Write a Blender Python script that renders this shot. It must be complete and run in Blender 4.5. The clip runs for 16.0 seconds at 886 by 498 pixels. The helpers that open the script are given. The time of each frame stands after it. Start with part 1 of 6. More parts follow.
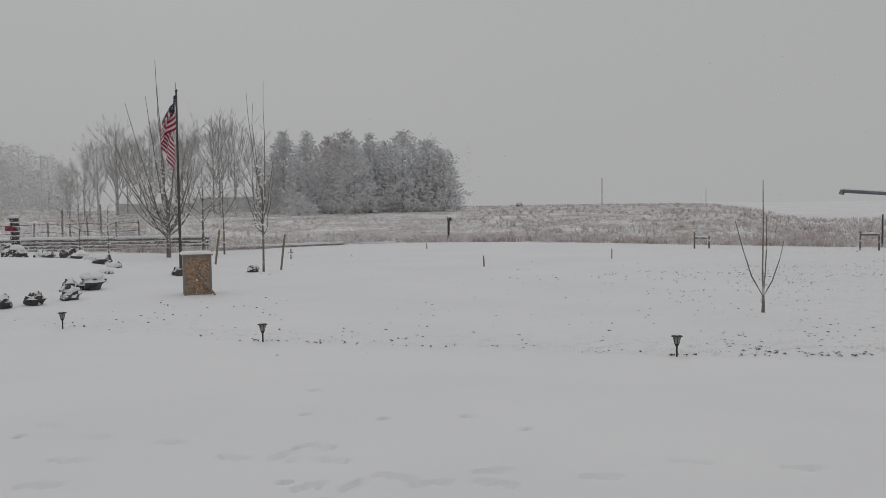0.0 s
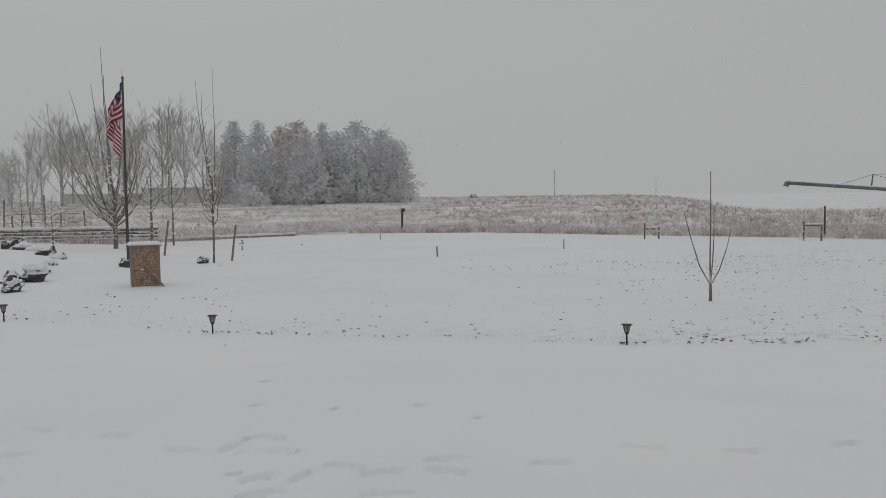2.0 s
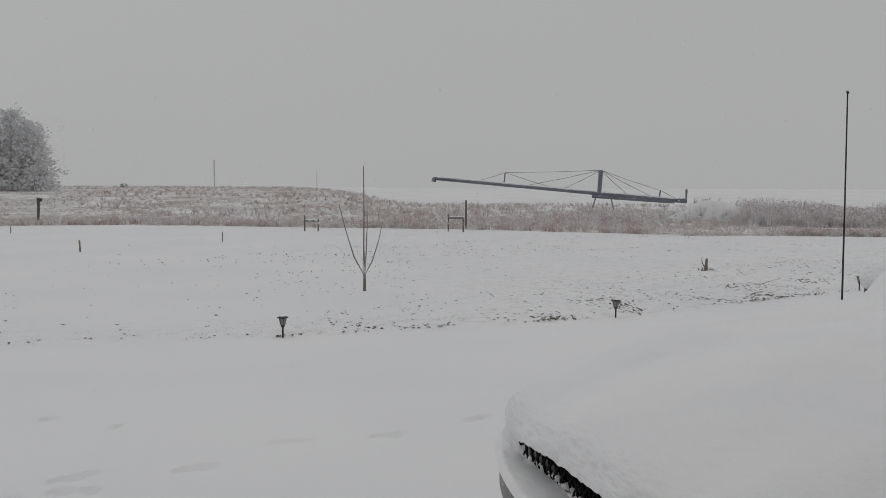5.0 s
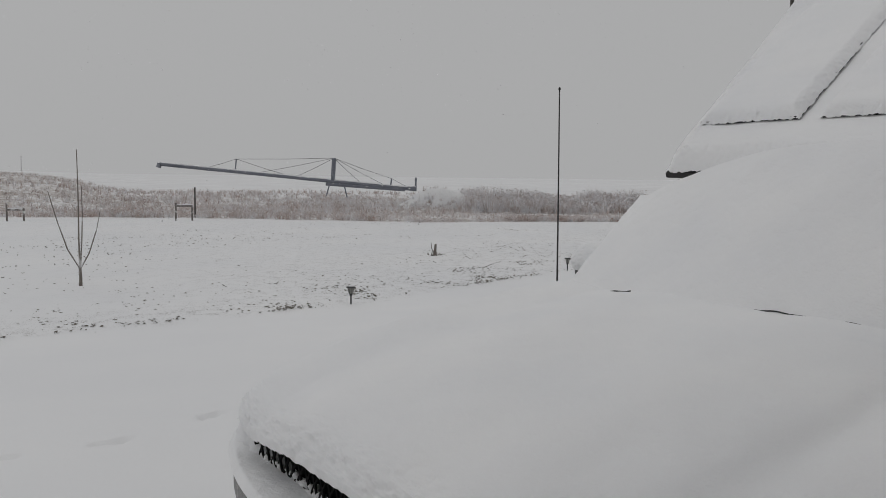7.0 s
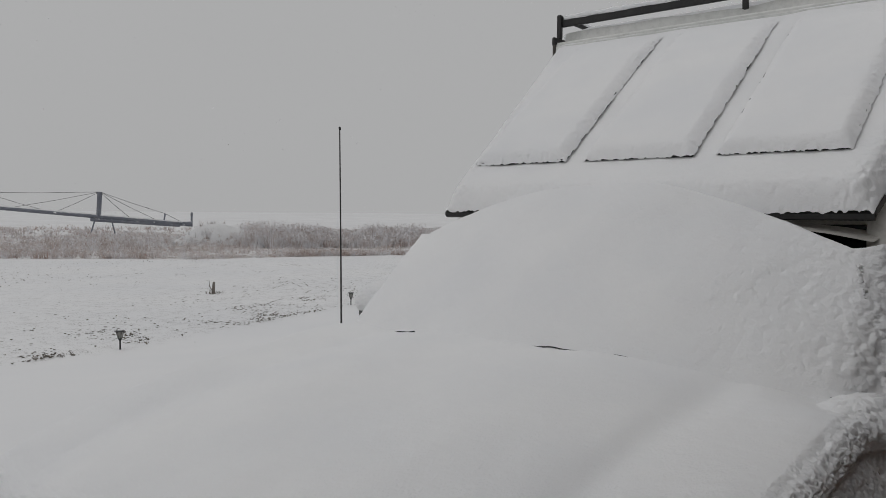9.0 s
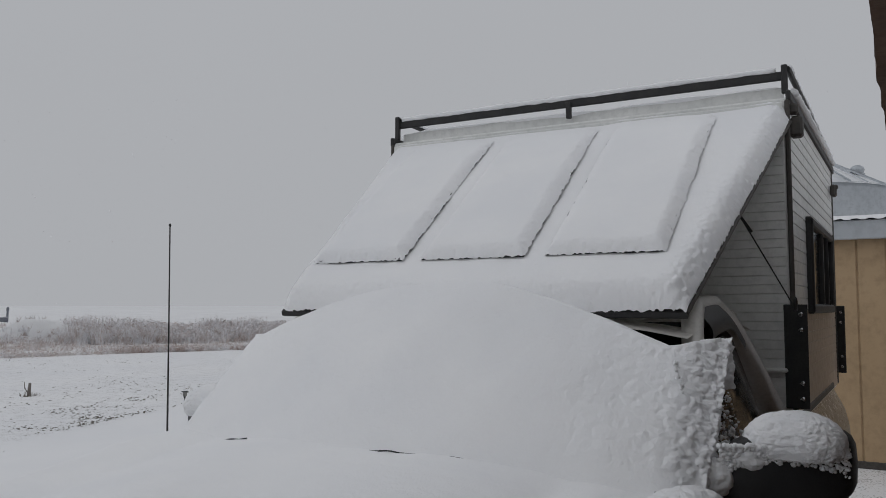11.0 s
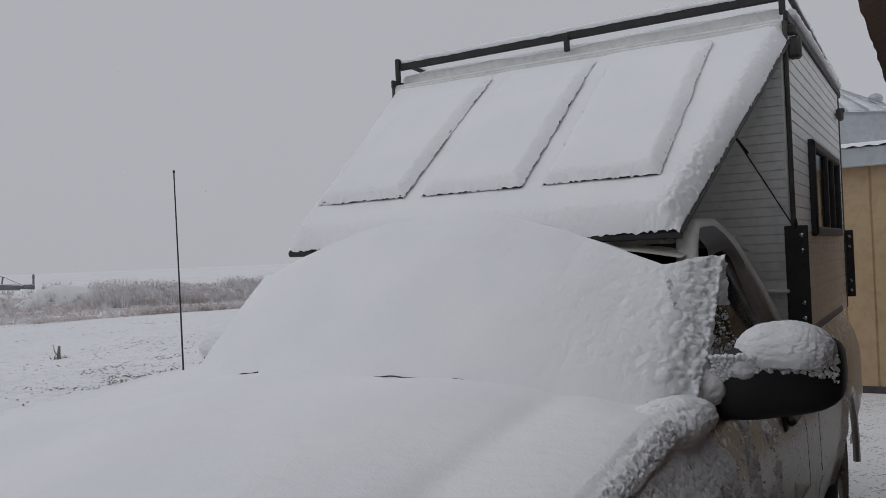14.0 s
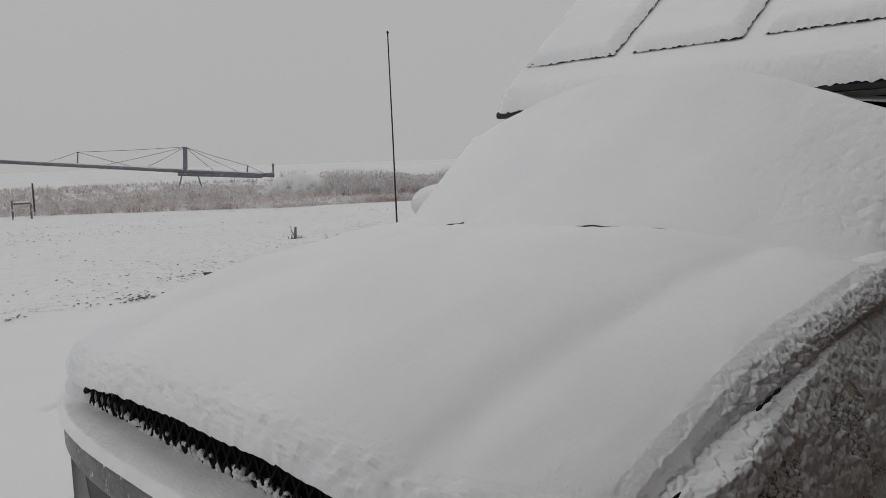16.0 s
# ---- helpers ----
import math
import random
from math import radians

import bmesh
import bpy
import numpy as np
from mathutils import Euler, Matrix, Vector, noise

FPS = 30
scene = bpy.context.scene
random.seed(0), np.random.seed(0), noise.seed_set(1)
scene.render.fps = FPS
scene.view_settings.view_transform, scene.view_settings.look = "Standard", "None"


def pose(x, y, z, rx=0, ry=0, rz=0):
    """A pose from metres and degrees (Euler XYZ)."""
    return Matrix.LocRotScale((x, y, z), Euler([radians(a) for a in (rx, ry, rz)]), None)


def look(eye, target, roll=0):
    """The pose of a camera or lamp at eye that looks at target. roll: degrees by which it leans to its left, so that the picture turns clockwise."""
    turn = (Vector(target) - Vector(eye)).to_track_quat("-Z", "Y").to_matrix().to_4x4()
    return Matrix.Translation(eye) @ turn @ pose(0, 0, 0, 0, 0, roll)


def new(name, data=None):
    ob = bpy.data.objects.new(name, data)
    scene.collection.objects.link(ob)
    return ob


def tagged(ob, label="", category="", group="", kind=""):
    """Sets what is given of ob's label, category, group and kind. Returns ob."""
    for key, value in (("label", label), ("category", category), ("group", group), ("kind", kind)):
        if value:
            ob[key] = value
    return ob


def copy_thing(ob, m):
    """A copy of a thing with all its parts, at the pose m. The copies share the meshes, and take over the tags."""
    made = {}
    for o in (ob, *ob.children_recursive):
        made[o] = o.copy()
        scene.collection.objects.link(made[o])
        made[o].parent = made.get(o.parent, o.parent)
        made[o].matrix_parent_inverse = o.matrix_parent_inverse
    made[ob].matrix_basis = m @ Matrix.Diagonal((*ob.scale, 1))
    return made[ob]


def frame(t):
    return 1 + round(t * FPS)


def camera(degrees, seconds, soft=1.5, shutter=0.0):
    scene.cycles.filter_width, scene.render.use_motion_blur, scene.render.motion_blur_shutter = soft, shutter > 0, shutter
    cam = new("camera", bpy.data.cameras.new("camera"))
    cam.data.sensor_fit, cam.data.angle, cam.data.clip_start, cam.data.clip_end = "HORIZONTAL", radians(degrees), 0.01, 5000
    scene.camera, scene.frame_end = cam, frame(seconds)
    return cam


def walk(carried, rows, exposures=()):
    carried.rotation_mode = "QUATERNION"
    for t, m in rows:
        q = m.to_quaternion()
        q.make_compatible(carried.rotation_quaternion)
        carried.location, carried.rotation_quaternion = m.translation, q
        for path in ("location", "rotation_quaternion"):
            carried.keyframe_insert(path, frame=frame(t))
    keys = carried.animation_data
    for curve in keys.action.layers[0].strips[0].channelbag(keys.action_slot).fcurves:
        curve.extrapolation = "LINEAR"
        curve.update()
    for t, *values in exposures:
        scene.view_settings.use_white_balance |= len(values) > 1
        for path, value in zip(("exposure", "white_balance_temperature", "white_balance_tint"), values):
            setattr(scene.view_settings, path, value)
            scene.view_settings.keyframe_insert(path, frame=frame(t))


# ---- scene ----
cam = camera(56.7, 16.0, soft=0.82)
PATH = [
    (0, (-0.204, -0.358, 2.475), (-0.565, 1.607, 2.378), -0.8),
    (0.5, (-0.215, -0.37, 2.492), (-0.565, 1.597, 2.386), -0.7),
    (1, (-0.196, -0.339, 2.499), (-0.529, 1.63, 2.386), -0.7),
    (1.5, (-0.175, -0.315, 2.502), (-0.47, 1.659, 2.378), -0.7),
    (2, (-0.188, -0.329, 2.45), (-0.438, 1.652, 2.33), -0.7),
    (2.5, (-0.156, -0.316, 2.468), (-0.344, 1.671, 2.348), -0.7),
    (3, (-0.137, -0.31, 2.481), (-0.219, 1.685, 2.36), -0.5),
    (3.5, (-0.126, -0.296, 2.481), (-0.086, 1.7, 2.356), -0.4),
    (4, (-0.104, -0.279, 2.476), (0.056, 1.711, 2.35), -0.3),
    (4.5, (-0.087, -0.258, 2.465), (0.253, 1.709, 2.336), -0.1),
    (5, (-0.054, -0.224, 2.456), (0.498, 1.693, 2.313), 0.2),
    (7.5, (-0.013, -0.151, 2.456), (1.221, 1.414, 2.296), 0.6),
    (8, (0.004, -0.134, 2.463), (1.339, 1.348, 2.319), 0.5),
    (8.5, (0.017, -0.115, 2.467), (1.442, 1.283, 2.347), 0.3),
    (9, (0.02, -0.113, 2.48), (1.541, 1.184, 2.399), 0.4),
    (9.5, (0.029, -0.112, 2.493), (1.62, 1.1, 2.473), 0.5),
    (10, (0.043, -0.116, 2.507), (1.706, 0.993, 2.563), 0.5),
    (12.5, (0.045, -0.155, 2.508), (1.802, 0.786, 2.672), -0.5),
    (13, (0.046, -0.174, 2.489), (1.795, 0.787, 2.614), -1.3),
    (13.5, (0.037, -0.194, 2.467), (1.777, 0.789, 2.54), -1.8),
    (14, (0.03, -0.214, 2.438), (1.745, 0.815, 2.463), -2.4),
    (14.5, (0.029, -0.242, 2.401), (1.714, 0.836, 2.382), -2.5),
    (15, (0.019, -0.269, 2.358), (1.656, 0.878, 2.288), -2.1),
    (15.5, (0.019, -0.272, 2.323), (1.55, 1.008, 2.189), -1.8),
    (16, (0.025, -0.262, 2.296), (1.404, 1.171, 2.084), -1.9),
]
EXPOSURES = [(0, 0.0, 6450, 10), (9.0, 0.04, 6450, 10), (10.0, 0.06, 6350, 10), (12.5, 0.08, 6060, 12), (14.5, 0.12, 6150, 12), (16, 0.12, 6480, 10)]
walk(cam, [(t, look(eye, target, roll)) for t, eye, target, roll in PATH], EXPOSURES)
SKY_LOW, SKY_HIGH = 0.388, 0.455

# ---- world, light ----
world = bpy.data.worlds.new("overcast_sky")
scene.world = world
world.use_nodes = True
wn, wl = world.node_tree.nodes, world.node_tree.links
wn.clear()
sky = wn.new("ShaderNodeTexSky")
sky.sky_type, sky.sun_disc = "NISHITA", False
sky.sun_elevation, sky.sun_rotation = radians(42), radians(-30)
sky.dust_density, sky.air_density = 8.0, 1.0
grey = wn.new("ShaderNodeRGBToBW")
thin = wn.new("ShaderNodeMath")
thin.operation, thin.inputs[1].default_value = "MULTIPLY", 0.002
coord = wn.new("ShaderNodeTexCoord")
split = wn.new("ShaderNodeSeparateXYZ")
ramp = wn.new("ShaderNodeMapRange")
ramp.inputs["From Min"].default_value, ramp.inputs["From Max"].default_value = 0.25, 1.0
ramp.inputs["To Min"].default_value, ramp.inputs["To Max"].default_value = SKY_LOW, SKY_HIGH
ramp.interpolation_type = "SMOOTHSTEP"
cloud = wn.new("ShaderNodeTexNoise")
cloud.inputs["Scale"].default_value, cloud.inputs["Detail"].default_value = 1.6, 3.0
soft_cloud = wn.new("ShaderNodeMapRange")
soft_cloud.inputs["To Min"].default_value, soft_cloud.inputs["To Max"].default_value = 0.97, 1.03
times = wn.new("ShaderNodeMath")
times.operation = "MULTIPLY"
add = wn.new("ShaderNodeMath")
add.operation = "ADD"
tone = wn.new("ShaderNodeCombineColor")
back = wn.new("ShaderNodeBackground")
wout = wn.new("ShaderNodeOutputWorld")
wl.new(sky.outputs[0], grey.inputs[0])
wl.new(grey.outputs[0], thin.inputs[0])
wl.new(coord.outputs["Generated"], split.inputs[0])
wl.new(split.outputs[2], ramp.inputs[0])
wl.new(coord.outputs["Generated"], cloud.inputs["Vector"])
wl.new(cloud.outputs[0], soft_cloud.inputs[0])
wl.new(ramp.outputs[0], times.inputs[0])
wl.new(soft_cloud.outputs[0], times.inputs[1])
wl.new(thin.outputs[0], add.inputs[0])
wl.new(times.outputs[0], add.inputs[1])
for k in range(3):
    wl.new(add.outputs[0], tone.inputs[k])
wl.new(tone.outputs[0], back.inputs[0])
back.inputs[1].default_value = 1.0
wl.new(back.outputs[0], wout.inputs[0])

lamp = bpy.data.lights.new("sun", "SUN")
lamp.energy, lamp.angle, lamp.color = 0.22, radians(70), (1.0, 0.985, 0.96)
sun = new("sun", lamp)
sun.matrix_world = look((-20, 30, 40), (0, 0, 0))

# ---- materials ----
def material(name):
    m = bpy.data.materials.new(name)
    m.use_nodes = True
    return m, m.node_tree.nodes, m.node_tree.links, m.node_tree.nodes["Principled BSDF"]


def noise_node(n, l, scale, detail=4.0, rough=0.55, vector=None):
    t = n.new("ShaderNodeTexNoise")
    t.inputs["Scale"].default_value, t.inputs["Detail"].default_value, t.inputs["Roughness"].default_value = scale, detail, rough
    if vector is None:
        vector = n.new("ShaderNodeTexCoord").outputs["Object"]
    l.new(vector, t.inputs["Vector"])
    return t.outputs[0]


def mapped(n, l, value, a, b, c=0.0, d=1.0):
    t = n.new("ShaderNodeMapRange")
    for key, v in zip(("From Min", "From Max", "To Min", "To Max"), (a, b, c, d)):
        t.inputs[key].default_value = v
    l.new(value, t.inputs[0])
    return t.outputs[0]


def sum_of(n, l, a, b, op="ADD"):
    t = n.new("ShaderNodeMath")
    t.operation = op
    for k, v in enumerate((a, b)):
        if isinstance(v, (int, float)):
            t.inputs[k].default_value = v
        else:
            l.new(v, t.inputs[k])
    return t.outputs[0]


def blend(n, l, factor, a, b):
    t = n.new("ShaderNodeMix")
    t.data_type = "RGBA"
    if isinstance(factor, (int, float)):
        t.inputs[0].default_value = factor
    else:
        l.new(factor, t.inputs[0])
    for k, v in ((6, a), (7, b)):
        if isinstance(v, tuple):
            t.inputs[k].default_value = (*v, 1)
        else:
            l.new(v, t.inputs[k])
    return t.outputs[2]


def bump(n, l, p, height, strength, distance):
    t = n.new("ShaderNodeBump")
    t.inputs["Strength"].default_value, t.inputs["Distance"].default_value = strength, distance
    l.new(height, t.inputs["Height"])
    l.new(t.outputs[0], p.inputs["Normal"])


def up_mask(n, l, low, high, wobble=0.5, scale=6.0):
    """1 where a face looks up, uneven at its border."""
    g = n.new("ShaderNodeNewGeometry")
    s = n.new("ShaderNodeSeparateXYZ")
    l.new(g.outputs["Normal"], s.inputs[0])
    w = mapped(n, l, noise_node(n, l, scale, 3.0, 0.6, g.outputs["Position"]), 0.3, 0.7, -wobble, wobble)
    return mapped(n, l, sum_of(n, l, s.outputs[2], w), low, high)


SNOW = (0.86, 0.865, 0.875)


def surface(name, a, b, scale=4.0, rough=0.7, metal=0.0, relief=0.3, depth=0.01, fine=40.0, snow=None, vary=0.0):
    """Two tones at a large scale, a finer grain, relief, and snow on what looks up (snow = low, high, wobble, scale)."""
    m, n, l, p = material(name)
    big = mapped(n, l, noise_node(n, l, scale), 0.3, 0.7)
    grain = noise_node(n, l, fine, 5.0, 0.65)
    colour = blend(n, l, big, a, b)
    dark = tuple(v * 0.72 for v in a)
    colour = blend(n, l, mapped(n, l, grain, 0.45, 0.75, 0.0, 0.6), colour, dark)
    if vary:
        o = n.new("ShaderNodeObjectInfo")
        colour = blend(n, l, sum_of(n, l, o.outputs["Random"], vary, "MULTIPLY"), colour, tuple(v * 0.5 for v in b))
    if snow:
        colour = blend(n, l, up_mask(n, l, *snow), colour, SNOW)
    l.new(colour, p.inputs["Base Color"])
    l.new(mapped(n, l, grain, 0.2, 0.8, max(rough - 0.12, 0.03), min(rough + 0.12, 1)), p.inputs["Roughness"])
    p.inputs["Metallic"].default_value = metal
    if relief:
        bump(n, l, p, sum_of(n, l, grain, sum_of(n, l, big, 0.5, "MULTIPLY")), relief, depth)
    return m


def snow_material(name, lump, relief, depth, speck=0.0):
    m, n, l, p = material(name)
    pos = n.new("ShaderNodeNewGeometry").outputs["Position"]
    big, mid, fine = noise_node(n, l, lump * 0.15, 3.0, 0.5, pos), noise_node(n, l, lump, 4.0, 0.6, pos), noise_node(n, l, lump * 9, 3.0, 0.6, pos)
    colour = blend(n, l, mapped(n, l, big, 0.35, 0.65), (0.85, 0.855, 0.87), (0.89, 0.89, 0.895))
    if speck:
        colour = blend(n, l, mapped(n, l, noise_node(n, l, 55.0, 2.0, 0.5, pos), 0.70, 0.76, 0.0, speck), colour, (0.35, 0.31, 0.26))
    l.new(colour, p.inputs["Base Color"])
    p.inputs["Roughness"].default_value = 0.88
    p.inputs["Specular IOR Level"].default_value = 0.2
    p.inputs["Subsurface Weight"].default_value = 0.3
    p.inputs["Subsurface Radius"].default_value = (1.0, 1.0, 1.0)
    p.inputs["Subsurface Scale"].default_value = 0.004
    bump(n, l, p, sum_of(n, l, mid, sum_of(n, l, fine, 0.4, "MULTIPLY")), relief, depth)
    return m


M_SNOW = snow_material("fresh_snow", 14.0, 0.42, 0.016)
M_CRUST = snow_material("clotted_snow", 60.0, 0.4, 0.01)


def ground_material():
    """Snow with thin places where soil and cut grass show, dry grass litter in the far field."""
    m, n, l, p = material("snowy_ground")
    pos = n.new("ShaderNodeNewGeometry").outputs["Position"]
    attr = n.new("ShaderNodeAttribute")
    attr.attribute_name = "meadow"
    thin = n.new("ShaderNodeAttribute")
    thin.attribute_name = "thin"
    big, mid, fine = noise_node(n, l, 0.22, 4.0, 0.55, pos), noise_node(n, l, 3.0, 5.0, 0.65, pos), noise_node(n, l, 34.0, 3.0, 0.6, pos)
    white = blend(n, l, mapped(n, l, big, 0.3, 0.7), (0.84, 0.845, 0.86), (0.89, 0.89, 0.895))
    soil = blend(n, l, mapped(n, l, fine, 0.35, 0.65), (0.05, 0.045, 0.03), (0.13, 0.11, 0.085))
    bare = sum_of(n, l, mapped(n, l, sum_of(n, l, sum_of(n, l, mid, 0.35, "MULTIPLY"), sum_of(n, l, fine, 0.65, "MULTIPLY")), 0.545, 0.585), thin.outputs["Fac"], "MULTIPLY")
    near = blend(n, l, bare, white, soil)
    litter = blend(n, l, mapped(n, l, fine, 0.35, 0.65), (0.30, 0.25, 0.21), (0.50, 0.44, 0.40))
    patch = mapped(n, l, sum_of(n, l, mid, sum_of(n, l, big, 0.6, "MULTIPLY")), 0.66, 0.9)
    field = blend(n, l, patch, litter, white)
    l.new(blend(n, l, attr.outputs["Fac"], near, field), p.inputs["Base Color"])
    p.inputs["Roughness"].default_value = 0.9
    p.inputs["Specular IOR Level"].default_value = 0.2
    bump(n, l, p, sum_of(n, l, mid, sum_of(n, l, fine, 0.25, "MULTIPLY")), 0.22, 0.04)
    return m


M_GROUND = ground_material()


def blade_material(name, tones, snow):
    """Dry stalks: each one its own tone, some frosted white."""
    m, n, l, p = material(name)
    g = n.new("ShaderNodeNewGeometry")
    r = n.new("ShaderNodeValToRGB")
    r.color_ramp.elements[0].color, r.color_ramp.elements[1].color = (*tones[0], 1), (*tones[-1], 1)
    for k, c in enumerate(tones[1:-1], 1):
        r.color_ramp.elements.new(k / (len(tones) - 1)).color = (*c, 1)
    l.new(g.outputs["Random Per Island"], r.inputs[0])
    frost = mapped(n, l, noise_node(n, l, 1.3, 4.0, 0.65, g.outputs["Position"]), 0.5 - snow * 0.25, 0.75 - snow * 0.25)
    l.new(blend(n, l, frost, r.outputs[0], (0.80, 0.80, 0.82)), p.inputs["Base Color"])
    p.inputs["Roughness"].default_value = 0.85
    return m


M_GRASS = blade_material("dry_grass", [(0.42, 0.30, 0.255), (0.56, 0.43, 0.38), (0.28, 0.215, 0.19), (0.62, 0.53, 0.49)], 0.52)
M_BRUSH = blade_material("frosted_brush", [(0.34, 0.235, 0.19), (0.48, 0.35, 0.29), (0.27, 0.20, 0.175), (0.58, 0.47, 0.42)], 0.74)
M_WEED = blade_material("lawn_weeds", [(0.10, 0.09, 0.07), (0.20, 0.17, 0.14), (0.13, 0.12, 0.095), (0.32, 0.28, 0.23)], 0.0)
# Tree-belt needles and twigs: base tones raised to carry distance haze, snow mixed over.
M_NEEDLE = blade_material("snowy_hazed_needles", [(0.40, 0.405, 0.385), (0.55, 0.555, 0.535), (0.47, 0.475, 0.455), (0.68, 0.68, 0.67)], 0.75)
M_TWIG = blade_material("russet_hazed_twigs", [(0.52, 0.47, 0.45), (0.60, 0.54, 0.51), (0.48, 0.44, 0.42), (0.62, 0.58, 0.55)], 0.5)
M_BARK = surface("snowy_bark", (0.16, 0.14, 0.125), (0.25, 0.225, 0.2), 3.0, 0.85, snow=(0.25, 0.75, 0.5, 3.0))
# Far bark has haze painted in as a lighter tone; snow on upward faces.
M_BARK_FAR = surface("snowy_hazed_bark", (0.38, 0.37, 0.36), (0.48, 0.47, 0.46), 2.0, 0.9, relief=0, snow=(0.25, 0.85, 0.6, 0.8))
# Pole wood with haze put into its pale tone, snow on top.
M_BARK_HAZY = surface("hazed_pole_wood", (0.60, 0.60, 0.60), (0.68, 0.68, 0.68), 2.0, 0.9, relief=0, snow=(0.1, 0.7, 0.6, 0.8))
# Nearly white twigs: thick haze painted straight into the base colour.
M_TWIG_HAZY = blade_material("hazed_twigs", [(0.76, 0.76, 0.76), (0.82, 0.82, 0.82), (0.79, 0.79, 0.79)], 0.4)
M_WOOD = surface("weathered_wood", (0.22, 0.19, 0.165), (0.31, 0.275, 0.24), 6.0, 0.85, snow=(0.6, 0.9, 0.3, 12.0))
M_WALL_LOG = surface("snowy_logs", (0.13, 0.115, 0.105), (0.22, 0.20, 0.185), 2.0, 0.9, snow=(0.05, 0.5, 0.6, 3.0))
M_STAKE = surface("stake_wood", (0.22, 0.18, 0.14), (0.30, 0.25, 0.20), 8.0, 0.85, snow=(0.6, 0.9, 0.3, 12.0))
M_STEEL_POST = surface("dark_post", (0.06, 0.055, 0.05), (0.11, 0.10, 0.09), 8.0, 0.7, snow=(0.6, 0.9, 0.3, 12.0))
M_BLACK = surface("black_plastic", (0.016, 0.016, 0.017), (0.026, 0.026, 0.027), 12.0, 0.55, fine=180.0, relief=0.25, depth=0.002)
M_BLACK_METAL = surface("black_painted_steel", (0.015, 0.015, 0.016), (0.03, 0.029, 0.028), 10.0, 0.6, 0.0, fine=90.0, relief=0.1, depth=0.002)
M_PAINT = surface("beige_car_paint", (0.27, 0.248, 0.215), (0.33, 0.305, 0.265), 3.0, 0.32, 0.35, fine=60.0, relief=0.05, depth=0.002, snow=(0.55, 1.15, 0.75, 26.0))
M_PAINT_CLEAN = surface("beige_pillar_paint", (0.52, 0.50, 0.465), (0.58, 0.56, 0.525), 3.0, 0.35, 0.0, fine=60.0, relief=0.04, depth=0.002)
M_CHROME = surface("dull_chrome", (0.45, 0.45, 0.45), (0.55, 0.55, 0.55), 5.0, 0.22, 1.0, fine=30.0, relief=0.05, depth=0.002)
M_DIRTY = surface("dull_bumper_metal", (0.10, 0.10, 0.10), (0.19, 0.185, 0.18), 9.0, 0.4, 0.5, fine=60.0, relief=0.2, depth=0.004, snow=(0.5, 1.0, 0.8, 30.0))
M_RUBBER = surface("tyre_rubber", (0.018, 0.018, 0.018), (0.03, 0.03, 0.03), 8.0, 0.85, fine=70.0, snow=(0.6, 1.1, 0.5, 30.0))
M_SIDING = surface("white_aluminium_siding", (0.70, 0.71, 0.69), (0.78, 0.78, 0.76), 2.0, 0.36, 0.0, fine=22.0, relief=0.06, depth=0.003)
M_SIDING_TAN = surface("tan_aluminium_siding", (0.40, 0.31, 0.235), (0.46, 0.365, 0.285), 2.0, 0.42, 0.1, fine=22.0, relief=0.06, depth=0.003)
M_SHED = surface("tan_metal_wall", (0.43, 0.30, 0.17), (0.50, 0.355, 0.21), 1.2, 0.55, 0.0, fine=9.0, relief=0.08, depth=0.004)
M_GALV = surface("galvanised_steel", (0.46, 0.49, 0.52), (0.56, 0.59, 0.62), 0.8, 0.5, 0.35, fine=6.0, relief=0.08, depth=0.01)
M_EAVE = surface("brown_stained_wood", (0.135, 0.078, 0.05), (0.20, 0.122, 0.08), 5.0, 0.75, fine=45.0, relief=0.55, depth=0.006, vary=0.5)
M_TRIM = surface("dark_trim", (0.05, 0.045, 0.04), (0.09, 0.08, 0.07), 8.0, 0.6)
M_ROCK = surface("dark_fieldstone", (0.045, 0.043, 0.042), (0.12, 0.115, 0.11), 5.0, 0.85, relief=0.8, depth=0.03, fine=18.0, snow=(0.2, 0.55, 0.45, 5.0))
M_AUGER = surface("blue_grey_steel", (0.18, 0.195, 0.235), (0.25, 0.265, 0.30), 0.9, 0.5, 0.3, fine=5.0, relief=0, snow=(0.6, 0.95, 0.3, 1.5))
M_MESH = surface("matt_black_mesh", (0.010, 0.010, 0.010), (0.018, 0.018, 0.018), 12.0, 0.85, fine=120.0, relief=0.2, depth=0.001)
M_MESH.node_tree.nodes["Principled BSDF"].inputs["Specular IOR Level"].default_value = 0.15
M_ROPE = surface("dark_cable", (0.05, 0.05, 0.05), (0.08, 0.08, 0.08), 8.0, 0.7, relief=0)
M_LENS = surface("frosted_lens", (0.22, 0.22, 0.20), (0.32, 0.32, 0.30), 30.0, 0.25, relief=0)
M_RED = surface("red_panel", (0.20, 0.03, 0.04), (0.28, 0.05, 0.06), 8.0, 0.6, relief=0)
# Wall tone lifted towards white in place of haze over the distance.
M_HAZY_HOUSE = surface("hazed_far_wall", (0.70, 0.695, 0.69), (0.76, 0.755, 0.75), 0.5, 0.9, relief=0, snow=(0.5, 0.9, 0.2, 0.5))


